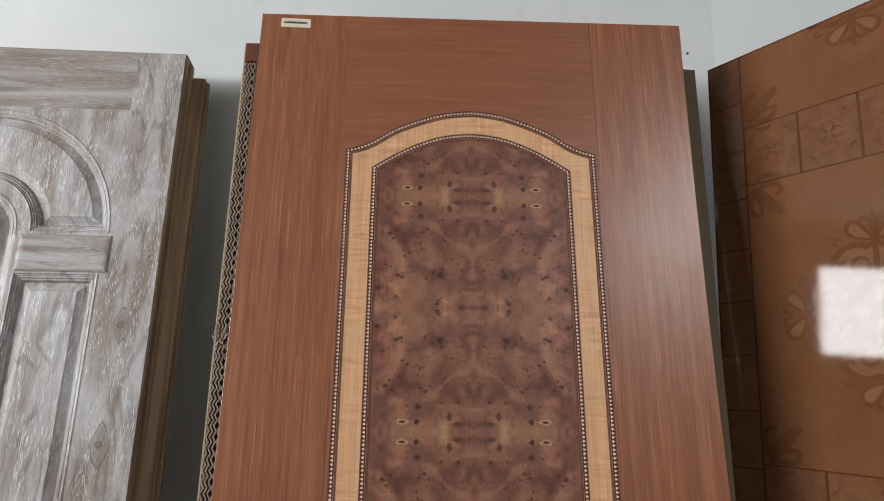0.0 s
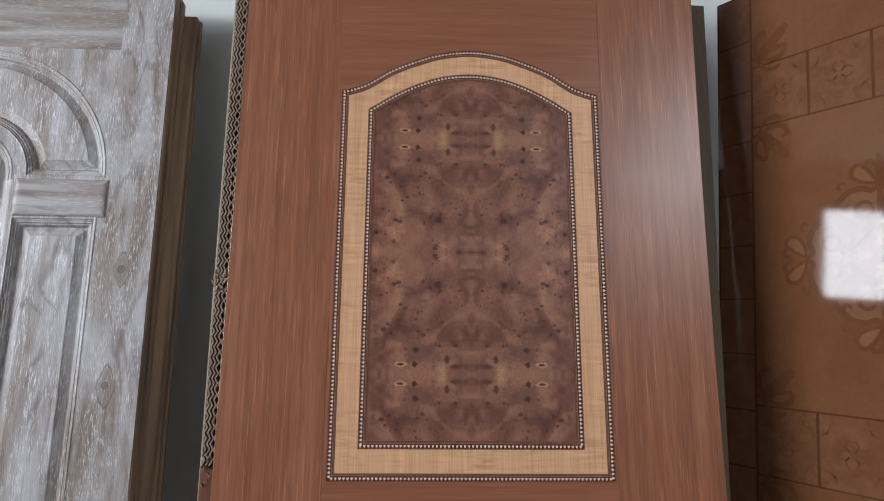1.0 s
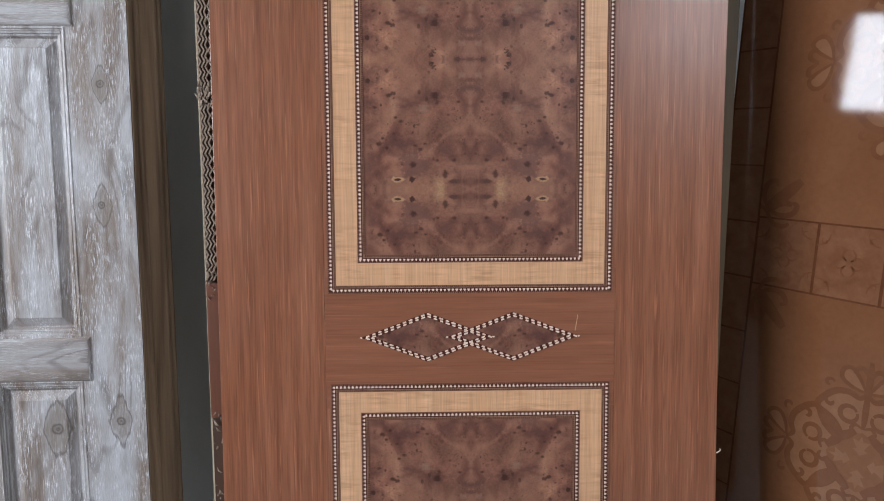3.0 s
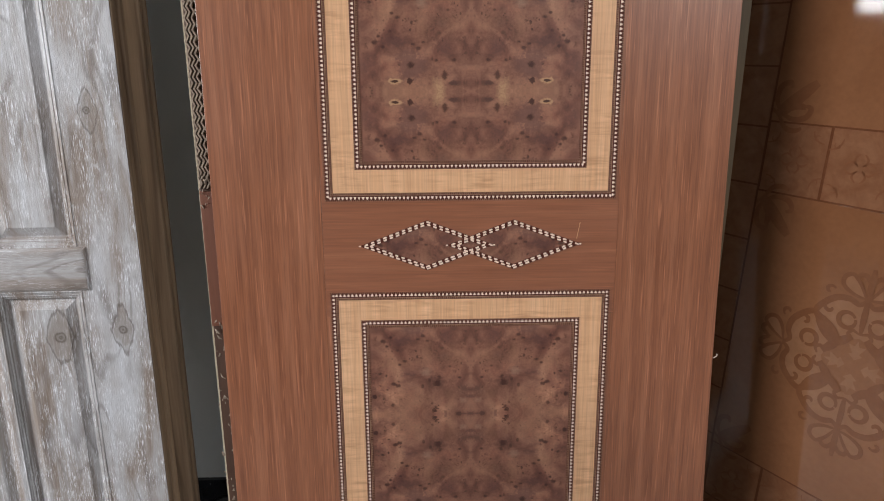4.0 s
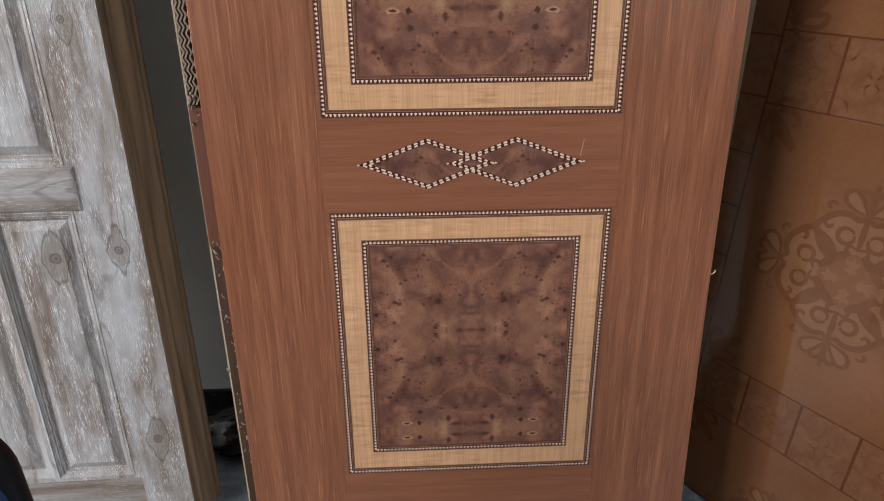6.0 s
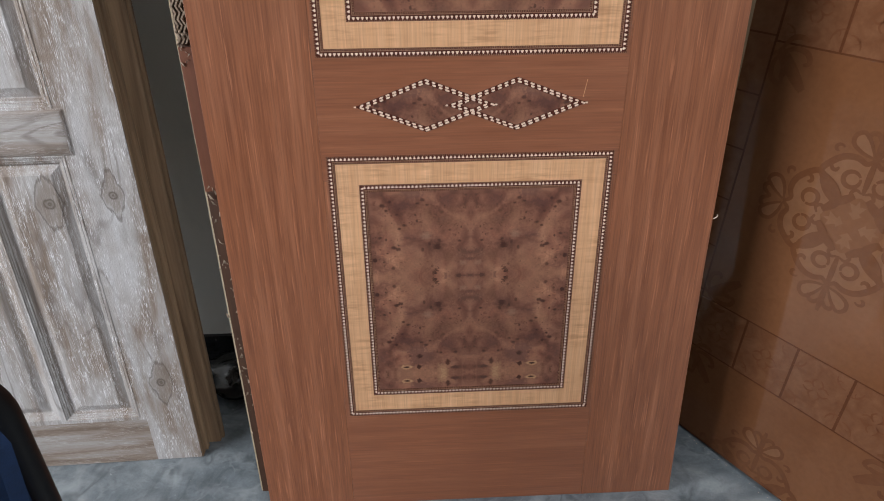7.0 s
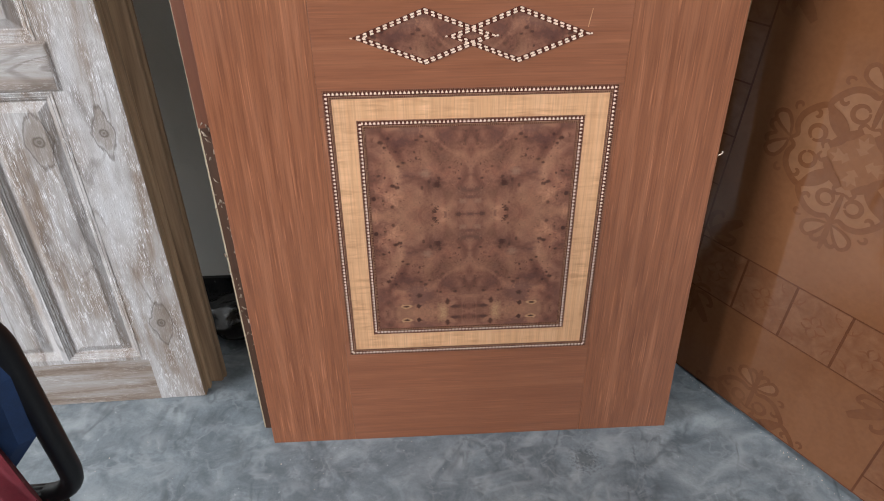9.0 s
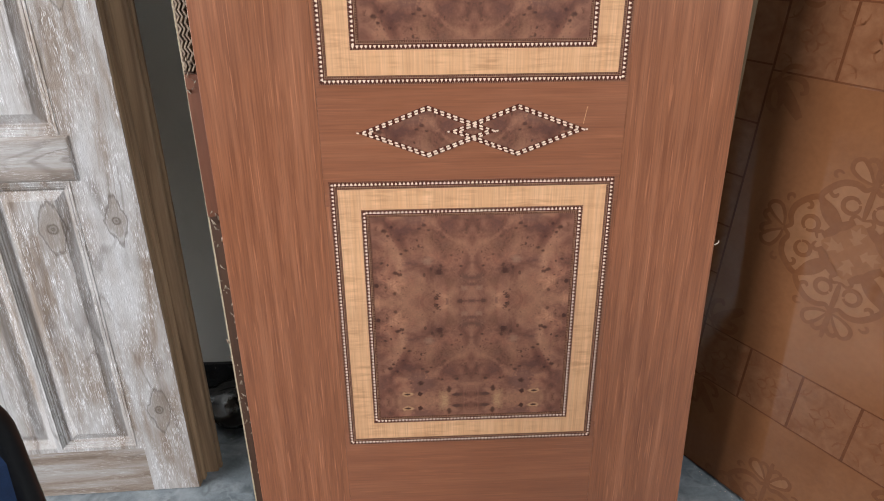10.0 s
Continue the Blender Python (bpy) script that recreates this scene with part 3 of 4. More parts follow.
def ring(outer, inner, y, depth):
    """A flat band between two outlines, with its two thin edges."""
    n = len(outer)
    verts = [(p.x, y, p.z) for p in outer] + [(p.x, y, p.z) for p in inner]
    verts += [(p.x, y + depth, p.z) for p in outer] + [(p.x, y + depth, p.z) for p in inner]
    faces = []
    for i in range(n):
        j = (i + 1) % n
        faces += [(i, n + i, n + j, j), (2 * n + i, i, j, 2 * n + j), (n + i, 3 * n + i, 3 * n + j, n + j)]
    return verts, faces


def chips(path, y, pitch, shape, closed=True):
    """Small raised chips set along a path: shape gives their outline as (along, across)."""
    verts, faces, carry = [], [], pitch / 2
    n = len(path)
    for i in range(n if closed else n - 1):
        a, b = path[i], path[(i + 1) % n]
        length = (b - a).length
        if length < 1e-6:
            continue
        t = (b - a) / length
        q = Vector((t.z, 0, -t.x))
        s = carry
        while s < length:
            c = a + t * s
            k = len(verts)
            m = len(shape)
            jig = 1 + random.uniform(-0.14, 0.14)
            for dy in (0.0, 0.0005):
                for u, v in shape:
                    p = c + t * (u * jig) + q * v
                    verts.append((p.x, y + dy, p.z))
            faces.append(tuple(range(k, k + m)))
            for e in range(m):
                f = (e + 1) % m
                faces.append((k + e, k + m + e, k + m + f, k + f))
            s += pitch
        carry = s - length
    return verts, faces


TOOTH = ((-0.0026, 0.0018), (-0.0006, -0.0022), (0.0006, -0.0022), (0.0026, 0.0018), (0.0014, 0.0025), (-0.0014, 0.0025))
TICK = ((-0.0008, -0.0012), (0.0008, -0.0012), (0.0008, 0.0012), (-0.0008, 0.0012))


def inlay(name, half_o, half_i, b_o, b_i, arch_o, arch_i, top_o=None, top_i=None, label="", burl_mat=None):
    """One framed inlay: burl field, inner beading, pale band, outer beading."""
    field = loop(half_i, b_i, arch_i, 0.013, top_i)
    verts = [(p.x, -0.0004, p.z) for p in field]
    raw(name, verts, [tuple(range(len(verts)))], burl_mat or M_burl, main, label)
    raw("pale_band", *ring(loop(half_o, b_o, arch_o, 0.0115, top_o), loop(half_i, b_i, arch_i, 0.001, top_i), -0.0006, 0.003), M_maple, main, "honey-coloured straight-grained veneer band")
    for half, b, arch, top in ((half_o, b_o, arch_o, top_o), (half_i, b_i, arch_i, top_i)):
        strip = raw("beading", *ring(loop(half, b, arch, 0.0, top), loop(half, b, arch, 0.0145, top), -0.0009, 0.003), M_ebony, main, "dark inlay strip with pale toothed chips")
        raw("tan_line", *ring(loop(half, b, arch, 0.0098, top), loop(half, b, arch, 0.0110, top), -0.0012, 0.0005), M_tick, strip, "thin tan stringing line")
        v1, f1 = chips(loop(half, b, arch, 0.0050, top), -0.0014, 0.0073, TOOTH)
        v2, f2 = chips(loop(half, b, arch, 0.0129, top), -0.0013, 0.0038, TICK)
        v3, f3 = chips(loop(half, b, arch, 0.0010, top), -0.0013, 0.0038, tuple((u, v * 0.7) for u, v in TICK))
        k = len(v2)
        v2 += v3
        f2 += [tuple(i + k for i in f) for f in f3]
        tagged(raw("chip_inlay", v1, f1, M_bone, strip, "row of tiny pale bone-coloured teeth"), kind="stuff")
        tagged(raw("tick_inlay", v2, f2, M_tick, strip, "row of tiny tan ticks"), kind="stuff")


inlay("burl_panel", 0.262, 0.207, 1.016, 1.072, OUTER, INNER, label="mirror-matched brown burl veneer with arched top")
inlay("burl_panel", 0.260, 0.205, 0.262, 0.316, None, None, 0.846, 0.792, label="mirror-matched brown burl veneer, rectangular", burl_mat=M_burl_low)


def diamond(cx, cz, w, h, inset=0.0):
    k = inset * math.hypot(w, h)
    return [Vector((cx - w + k / h, 0, cz)), Vector((cx, 0, cz + h - k / w)), Vector((cx + w - k / h, 0, cz)), Vector((cx, 0, cz - h + k / w))]


BAR = ((-0.0035, -0.0013), (0.0, -0.0018), (0.0035, -0.0013), (0.0035, 0.0013), (0.0, 0.0016), (-0.0035, 0.0013))
DIAMOND_Z, DIAMOND_W, DIAMOND_H = 0.9335, 0.1195, 0.045
for i, cx in enumerate((-0.078, 0.0805)):
    y = -0.0004 - 0.0002 * i
    f = diamond(cx, DIAMOND_Z, DIAMOND_W, DIAMOND_H, 0.003)
    field = raw("diamond_inlay", [(p.x, y, p.z) for p in f], [(0, 1, 2, 3)], M_burl_dark, main, "dark burl diamond edged with pale chips")
    edge = raw("beading", *ring(diamond(cx, DIAMOND_Z, DIAMOND_W, DIAMOND_H, -0.0012), diamond(cx, DIAMOND_Z, DIAMOND_W, DIAMOND_H, 0.0078), -0.0010 - 0.0002 * i, 0.0008), M_ebony, field)
    verts, faces = [], []
    for inset in (0.0012, 0.0054):
        v, f = chips(diamond(cx, DIAMOND_Z, DIAMOND_W, DIAMOND_H, inset), -0.0017 - 0.0002 * i, 0.0121, BAR)
        faces += [tuple(e + len(verts) for e in q) for q in f]
        verts += v
    tagged(raw("chip_inlay", verts, faces, M_bone, edge, "paired thin pale bars"), kind="stuff")
    for sx in (-1, 1):
        raw("pale_tip", [(cx + sx * (0.1222 + 0.0024 * math.cos(a)), -0.0019, DIAMOND_Z + 0.0016 * math.sin(a)) for a in [k * math.pi / 4 for k in range(8)]], [tuple(range(8))], M_bone, field)
lozenge = diamond(0.00125, DIAMOND_Z, 0.036, 0.0135)
raw("overlap_inlay", [(p.x, -0.0008, p.z) for p in lozenge], [(0, 1, 2, 3)], M_burl, main, "paler lozenge where the diamonds cross")

# a light scratch across the lock rail
raw("scratch", [(0.1955, -0.0003, 0.943), (0.1967, -0.0003, 0.943), (0.2008, -0.0003, 0.973), (0.2020, -0.0003, 0.973)], [(0, 1, 3, 2)], M_maple, main, "thin pale scratch")
verts, faces = tube([(0.4675 + 0.006 * math.sin(2.4 * i / 10), -0.001 - 0.0005 * i, 0.706 + 0.010 * i / 10) for i in range(11)], 0.0009, 6)
raw("loose_splinter", verts, faces, M_bone, main, "pale splinter on the edge", True)
sticker = thing("sticker", main_m @ pose(-0.3855, 0, 2.0775, 0, 1.2, 0), "small cream paper sticker with dark print on the door", "sticker")
part("paper", box(-0.0325, 0.0325, -0.0006, 0.0, -0.0115, 0.0115, 0.0002), M_paper, sticker)
for i in range(13):
    x0 = -0.026 + 0.004 * i
    part("print_bar", box(x0, x0 + random.uniform(0.0022, 0.0034), -0.0009, -0.0005, -0.002, random.uniform(0.0025, 0.004)), M_ink, sticker)

# ---- boards stacked behind it ----
back = thing("hollow_core_board", main_m @ pose(0.008, 0.037, 0.001, 0, -0.4, 0), "hollow-core door board with torn edge showing folded cardboard", "door")
part("back_skin", box(-0.5005, 0.455, 0.010, 0.0125, 0.004, 2.055, 0.0006), M_ply, back, "thin pale plywood skin")
part("front_skin", box(-0.470, 0.455, 0.0, 0.0025, 0.01, 2.05, 0.0006), M_side, back, "dark brown skin")
part("edge_block", box(-0.4965, -0.455, 0.0012, 0.0098, 0.775, 1.035, 0.0008), M_redside, back, "reddish-brown solid lipping")
part("edge_block", box(-0.4965, -0.455, 0.0012, 0.0098, 2.005, 2.052, 0.0015), M_redside, back)
part("core_backing", box(-0.4965, -0.455, 0.0078, 0.0098, 0.006, 2.03), M_side, back, "dark hollow core")
for col in range(5):
    verts, faces = [], []
    z0, z1 = 1.04 + 0.0098 * (col // 3), 2.0
    n = int((z1 - z0) / 0.0098)
    for i in range(n + 1):
        z = z0 + (z1 - z0) * i / n
        x = -0.4935 + 0.0066 * col + (0.0026 if i % 2 else -0.0026) + random.uniform(-0.0006, 0.0006)
        y = random.uniform(0.0, 0.0014)
        verts += [(x, y, z), (x + 0.0032, y, z), (x, 0.0079, z), (x + 0.0032, 0.0079, z)]
    for i in range(n):
        a = 4 * i
        faces += [(a, a + 1, a + 5, a + 4), (a + 2, a, a + 4, a + 6), (a + 1, a + 3, a + 7, a + 5)]
    raw("cardboard_fold", verts, faces, M_card, back, "grey corrugated cardboard strip")
verts, faces = [], []
for i in range(120):
    z = random.choice((random.uniform(0.02, 0.78), random.uniform(0.3, 0.79), random.uniform(1.0, 1.06), random.uniform(1.36, 1.40)))
    x = random.uniform(-0.4975, -0.472)
    s = random.uniform(0.003, 0.010)
    k = len(verts)
    up = Vector((random.uniform(-0.6, 0.6), random.uniform(-0.6, 0.1), 1)).normalized() * s
    ac = Vector((1, random.uniform(-0.5, 0.5), random.uniform(-0.4, 0.4))).normalized() * s * 0.35
    c = Vector((x, random.uniform(-0.002, 0.004), z))
    verts += [c - ac, c + ac, c + ac * 0.8 + up + Vector((0, -0.002, 0)), c - ac * 0.3 + up * 1.3]
    faces.append((k, k + 1, k + 2, k + 3))
tagged(raw("torn_paper", verts, faces, M_card, back, "torn scraps of brown cardboard"), kind="stuff")

third_m = Matrix.Translation((0.465, 0.052, 0)) @ pose(0, 0, 0, -9.9, 2.8, 0)
third = thing("plywood_board", third_m, "plain yellowish plywood board leaning against the wall", "board")
part("face_panel", box(-0.90, 0.0, 0.0, 0.026, 0.012, 2.062, 0.001), M_ply_shaded, third)
for x, z in ((-0.017, 2.045), (-0.012, 1.97), (-0.02, 1.80), (-0.009, 1.62)):
    verts, faces = tube([(x, -0.0006, z), (x, 0.003, z)], 0.0017, 8)
    raw("nail_head", verts, faces, M_ink, third)

# ---- limed panelled door ----
L_W, L_H, L_C = 0.81, 2.055, 0.405
l_v = Vector((0, 0.262, 2.036)).normalized()
l_u = Vector((1, 0.03, 0)).normalized()
l_v = (l_v - l_u * l_v.dot(l_u)).normalized()
l_n = l_v.cross(l_u)
limed_m = Matrix.Translation((-0.659, 0.153, 0.0)) @ Matrix((l_u, l_n, l_v)).transposed().to_4x4()
limed_door = thing("panelled_door_leaf", limed_m, "weathered white-limed panelled wooden door with arched top, leaning on wall", "door")


def inside(u, v):
    """How far inside the nearest sunk panel a place lies (negative outside); u from the near edge."""
    q = L_C - np.abs(u - L_C)

    def rect(u0, u1, v0, v1):
        return np.minimum(np.minimum(q - u0, u1 - q), np.minimum(v - v0, v1 - v))
    r = np.hypot(q - L_C, v - 1.603)
    fan = np.minimum(np.minimum(0.286 - r, r - 0.126), v - 1.603)
    mid = np.where(v > 1.603, 0.092 - r, np.minimum(0.092 - np.abs(q - L_C), v - 0.145))
    return np.maximum.reduce([rect(0.130, 0.297, 0.143, 0.795), rect(0.127, 0.295, 0.895, 1.506), fan, mid])


def relief(u, v):
    """Depth of the face: a stepped moulding, a flat and a raised field."""
    d = inside(u, v)
    h = np.interp(d, (-0.004, -0.0015, 0.0, 0.003, 0.0042, 0.0055, 0.0075, 0.0088, 0.0105, 0.0145, 0.016, 0.018, 0.034, 0.036),
                  (0.0, -0.0018, 0.0014, 0.0014, 0.0046, 0.0030, 0.0032, 0.0066, 0.0056, 0.0090, 0.0118, 0.0118, 0.0052, 0.0038))
    # the short rails stand a little proud, with bevelled ends
    q = L_C - np.abs(u - L_C)
    for v0, v1 in ((0.799, 0.891), (1.511, 1.594)):
        e = np.minimum(np.minimum(q - 0.106, 0.299 - q), np.minimum(v - v0, v1 - v))
        h = h - np.interp(e, (0.0, 0.0012, 0.004, 0.008, 0.014), (0.0, 0.0018, 0.0034, 0.0044, 0.0048))
    return np.where((d < -0.004) & (h > 0), 0.0, h)


def face(name, u0, u1, v0, v1, mat, step=0.0013, label=""):
    """A piece of the door's face between two uprights and two heights."""
    us = np.linspace(u0, u1, max(2, int(round((u1 - u0) / step)) + 1))
    vs = np.linspace(v0, v1, max(2, int(round((v1 - v0) / step)) + 1))
    uu, vv = np.meshgrid(us, vs)
    h = relief(uu, vv)
    co = np.stack([-uu, h, vv], -1).reshape(-1, 3)
    nu, nv = len(us), len(vs)
    i = (np.arange(nv - 1)[:, None] * nu + np.arange(nu - 1)).ravel()
    quads = np.stack([i, i + nu, i + nu + 1, i + 1], 1)
    me = bpy.data.meshes.new(name)
    me.vertices.add(len(co))
    me.vertices.foreach_set("co", co.ravel())
    me.loops.add(quads.size)
    me.loops.foreach_set("vertex_index", quads.ravel())
    me.polygons.add(len(quads))
    me.polygons.foreach_set("loop_start", np.arange(0, quads.size, 4))
    me.polygons.foreach_set("use_smooth", np.ones(len(quads), bool))
    me.update(calc_edges=True)
    me.materials.append(mat)
    ob = new(name, me)
    ob.parent = limed_door
    if label:
        ob["label"] = label
    return ob


face("stile", 0.003, 0.112, 0.002, L_H - 0.002, M_limed_v, 0.002, label="limed upright stile with knots")
face("stile", L_W - 0.112, L_W - 0.003, 0.002, L_H - 0.002, M_limed_v, 0.008)
U0, U1, UM = 0.112, 0.302, L_W - 0.112
face("bottom_rail", U0, UM, 0.002, 0.132, M_limed_low, label="darker brown bottom rail with less lime")
for v0, v1, name, mat in ((0.132, 0.800, "panel", M_limed_v), (0.800, 0.890, "lock_rail", M_limed_h), (0.890, 1.512, "panel", M_limed_v), (1.512, 1.592, "upper_rail", M_limed_h)):
    face(name, U0, U1, v0, v1, mat)
    face(name, L_W - U1, UM, v0, v1, mat, 0.006)
face("centre_panel", U1, L_W - U1, 0.132, 1.592, M_limed_v, 0.004, "tall sunk middle panel")
face("arch_panel", U0, UM, 1.592, 1.90, M_limed_v, label="fan-shaped arched panels")
face("top_rail", U0, UM, 1.90, L_H - 0.002, M_limed_h)
part("body", box(-L_W + 0.001, -0.001, 0.020, 0.044, 0.001, L_H - 0.001, 0.001), M_edge, limed_door, "bare brown door edge")
part("edge_lipping", box(-0.0032, 0.0, 0.0012, 0.021, 0.001, L_H - 0.001, 0.0012), M_edge, limed_door, "dark brown unlimed edge")
part("edge_lipping", box(-L_W, -L_W + 0.0032, 0.0012, 0.021, 0.001, L_H - 0.001, 0.0012), M_edge, limed_door)
part("edge_lipping", box(-L_W + 0.0032, -0.0032, 0.0012, 0.021, L_H - 0.004, L_H, 0.001), M_edge, limed_door)
part("edge_bead", box(-0.004, 0.0065, 0.023, 0.041, 0.001, L_H - 0.012, 0.003), M_edge, limed_door, "stepped brown edge moulding")

rear = thing("rear_door_leaf", limed_m @ pose(0.033, 0.0465, 0.0), "plain brown wooden door stacked behind the limed door", "door")
part("body", box(-L_W, 0.0, 0.0, 0.038, 0.003, L_H - 0.035, 0.004), M_edge, rear)
part("edge_bead", box(-0.003, 0.006, 0.012, 0.026, 0.003, L_H - 0.04, 0.003), M_edge, rear)

# ---- glossy door with a tile design ----
p_d = Vector((0.52697, -0.84989, 0))
p_b = Vector((0.84989, 0.52697, 0))
p_v = Vector((0, 0, 1)) * math.cos(radians(4)) + p_b * math.sin(radians(4))
p_n = p_v.cross(p_d)
tile_m = Matrix.Translation((0.5834, 0.1872, 0)) @ Matrix((p_d, p_n, p_v)).transposed().to_4x4() @ pose(0, 0, 0, 0, -1.75, 0)
tiled = thing("tile_pattern_door_leaf", tile_m, "glossy amber lacquered door printed with tiles and scrollwork", "door")
S0, S1, F0, F1, PT = -0.128, 0.546, -0.045, 0.463, 2.047
part("body", box(S0, S1, 0.0006, 0.036, 0.004, PT, 0.0004), M_lac_joint, tiled, "glossy brown door body")
TILE_W, TILE_H, GAP, PHASE = 0.1185, 0.138, 0.0035, 0.076
ROWS = (0.258, 0.986, 1.7225)
cuts = [0.006] + [e for r in ROWS for e in (r, r + TILE_H)] + [PT - 0.003]
for k in range(0, 8, 2):
    part("field_panel", box(F0 + GAP / 2, F1 - GAP / 2, 0.0, 0.002, cuts[k] + GAP / 2, cuts[k + 1] - GAP / 2), M_lac_field, tiled, "plain amber lacquered field")


def tile(x0, x1, z0, z1):
    part("tile", box(x0 + 0.8 * GAP, x1 - 0.8 * GAP, 0.0, 0.002, z0 + GAP / 2, z1 - GAP / 2), M_lac_tile, tiled)


for r in ROWS:
    xs = [F0] + [PHASE + TILE_W * i for i in range(4)] + [F1]
    for x0, x1 in zip(xs, xs[1:]):
        if x1 - x0 > 0.02:
            tile(x0, x1, r, r + TILE_H)
tile_middles = [(PHASE + TILE_W * (i + 0.5), r + TILE_H / 2) for r in ROWS for i in range(-1, 3)]
z = PT - 0.003
while z > 0.02:
    z0 = max(z - 0.1165, 0.006)
    tile(S0 + 0.002, F0, z0, z)
    tile(F1, S1 - 0.002, z0, z)
    z = z0


def ribbon(points, width, y):
    """A flat band along a curve, tapered at both ends."""
    verts, faces = [], []
    n = len(points)
    for i, p in enumerate(points):
        a, b = points[max(i - 1, 0)], points[min(i + 1, n - 1)]
        tx, tz = b[0] - a[0], b[1] - a[1]
        k = math.hypot(tx, tz) or 1
        w = width * (0.35 + 0.65 * math.sin(math.pi * min(max(i / (n - 1), 0.04), 0.96)) ** 0.6) / 2
        verts += [(p[0] - tz / k * w, y, p[1] + tx / k * w), (p[0] + tz / k * w, y, p[1] - tx / k * w)]
    for i in range(n - 1):
        faces.append((2 * i, 2 * i + 1, 2 * i + 3, 2 * i + 2))
    return verts, faces


def arc(cx, cz, r, a0, a1, n=18, squeeze=1.0):
    return [(cx + r * math.cos(radians(a0 + (a1 - a0) * i / n)) * squeeze, cz + r * math.sin(radians(a0 + (a1 - a0) * i / n))) for i in range(n + 1)]


def curl(cx, cz, r, a0, turns, n=26):
    """A spiral that winds inwards."""
    return [(cx + r * (1 - 0.75 * i / n) * math.cos(radians(a0 + 360 * turns * i / n)), cz + r * (1 - 0.75 * i / n) * math.sin(radians(a0 + 360 * turns * i / n))) for i in range(n + 1)]


def turn(points, angle, cx, cz):
    c, s = math.cos(radians(angle)), math.sin(radians(angle))
    return [(cx + x * c - z * s, cz + x * s + z * c) for x, z in points]


def printed(name, pieces, mat, label):
    verts, faces = [], []
    for v, f in pieces:
        k = len(verts)
        verts += v
        faces += [tuple(i + k for i in e) for e in f]
    return raw(name, verts, faces, mat, tiled, label)


def both(points):
    return [points, [(-x, z) for x, z in points]]


def smooth(points, n=6):
    """A curve through a few points."""
    out = []
    for i in range(len(points) - 1):
        a, b, c, d = (points[max(i - 1, 0)], points[i], points[i + 1], points[min(i + 2, len(points) - 1)])
        for k in range(n):
            t = k / n
            out.append(tuple(0.5 * (2 * b[e] + (c[e] - a[e]) * t + (2 * a[e] - 5 * b[e] + 4 * c[e] - d[e]) * t * t + (3 * b[e] - a[e] - 3 * c[e] + d[e]) * t ** 3) for e in (0, 1)))
    return out + [tuple(points[-1])]


HEART = smooth(((0.0, 0.133), (0.012, 0.121), (0.030, 0.127), (0.052, 0.123), (0.071, 0.107), (0.083, 0.088), (0.076, 0.073), (0.064, 0.078)))
PETAL = smooth(((0.004, 0.134), (0.026, 0.138), (0.045, 0.150), (0.046, 0.166), (0.033, 0.174), (0.018, 0.160), (0.004, 0.136)))
TIP = smooth(((0.0, 0.160), (0.010, 0.176), (0.021, 0.176), (0.026, 0.164)))
SPEAR = ((0.0, 0.014), (0.012, 0.024), (0.006, 0.027), (0.015, 0.043), (0.004, 0.041), (0.0, 0.052))


def lobe_lines():
    """One arm of the medallion, pointing up from the middle: (curve, width)."""
    out = []
    for line, width in ((HEART, 0.0125), (PETAL, 0.0085), (TIP, 0.0095), (arc(0.027, 0.086, 0.0150, -200, 150), 0.0095), (curl(0.060, 0.100, 0.011, 60, -0.7), 0.008),
                        (curl(0.066, 0.134, 0.010, 150, -0.7), 0.007), (smooth(((0.078, 0.074), (0.060, 0.052), (0.036, 0.040), (0.012, 0.058))), 0.020), (smooth(((0.010, 0.052), (0.020, 0.060), (0.014, 0.070), (0.003, 0.066))), 0.007)):
        out += [(c, width) for c in both(line)]
    out.append(([(0, 0.064 + 0.072 * i / 12) for i in range(13)], 0.011))
    out.append(([(0, 0.130 + 0.062 * i / 8) for i in range(9)], 0.012))
    return out


def medallion(cx, cz):
    """A four-armed scroll, cut off at the door's top and foot."""
    lines, fills = [], []

    def kept(points):
        return [(x, min(max(z, 0.007), PT - 0.004)) for x, z in points]
    for a in (0, 90, 180, 270):
        for pts, w in lobe_lines():
            band = kept(turn(pts, a, cx, cz))
            if max(z for x, z in band) - min(z for x, z in band) > 0.002:
                lines.append(ribbon(band, w, -0.0010 - 0.000008 * len(lines)))
        inner = [p for p in HEART] + [(0.036, 0.042), (0.0, 0.058)]
        for outline, y in ((inner, -0.0003 - 0.0001 * (a % 180 > 0)), (PETAL, -0.0006), (SPEAR, -0.0008)):
            for side in (1, -1):
                flat = kept(turn([(side * x, z) for x, z in outline], a, cx, cz))
                if 0.008 < min(z for x, z in flat) and max(z for x, z in flat) < PT - 0.005:
                    fills.append(([(x, y - (0.00005 if side > 0 else 0), z) for x, z in flat], [tuple(range(len(flat)))[::side]]))
    if fills:
        printed("scroll_fill", fills, M_lac_pale, "pale amber printed fill")
    lines = [([(x, y, min(max(z, 0.007), PT - 0.004)) for x, y, z in v], f) for v, f in lines]
    printed("scrollwork", lines, M_lac_scroll, "brown printed scroll medallion")


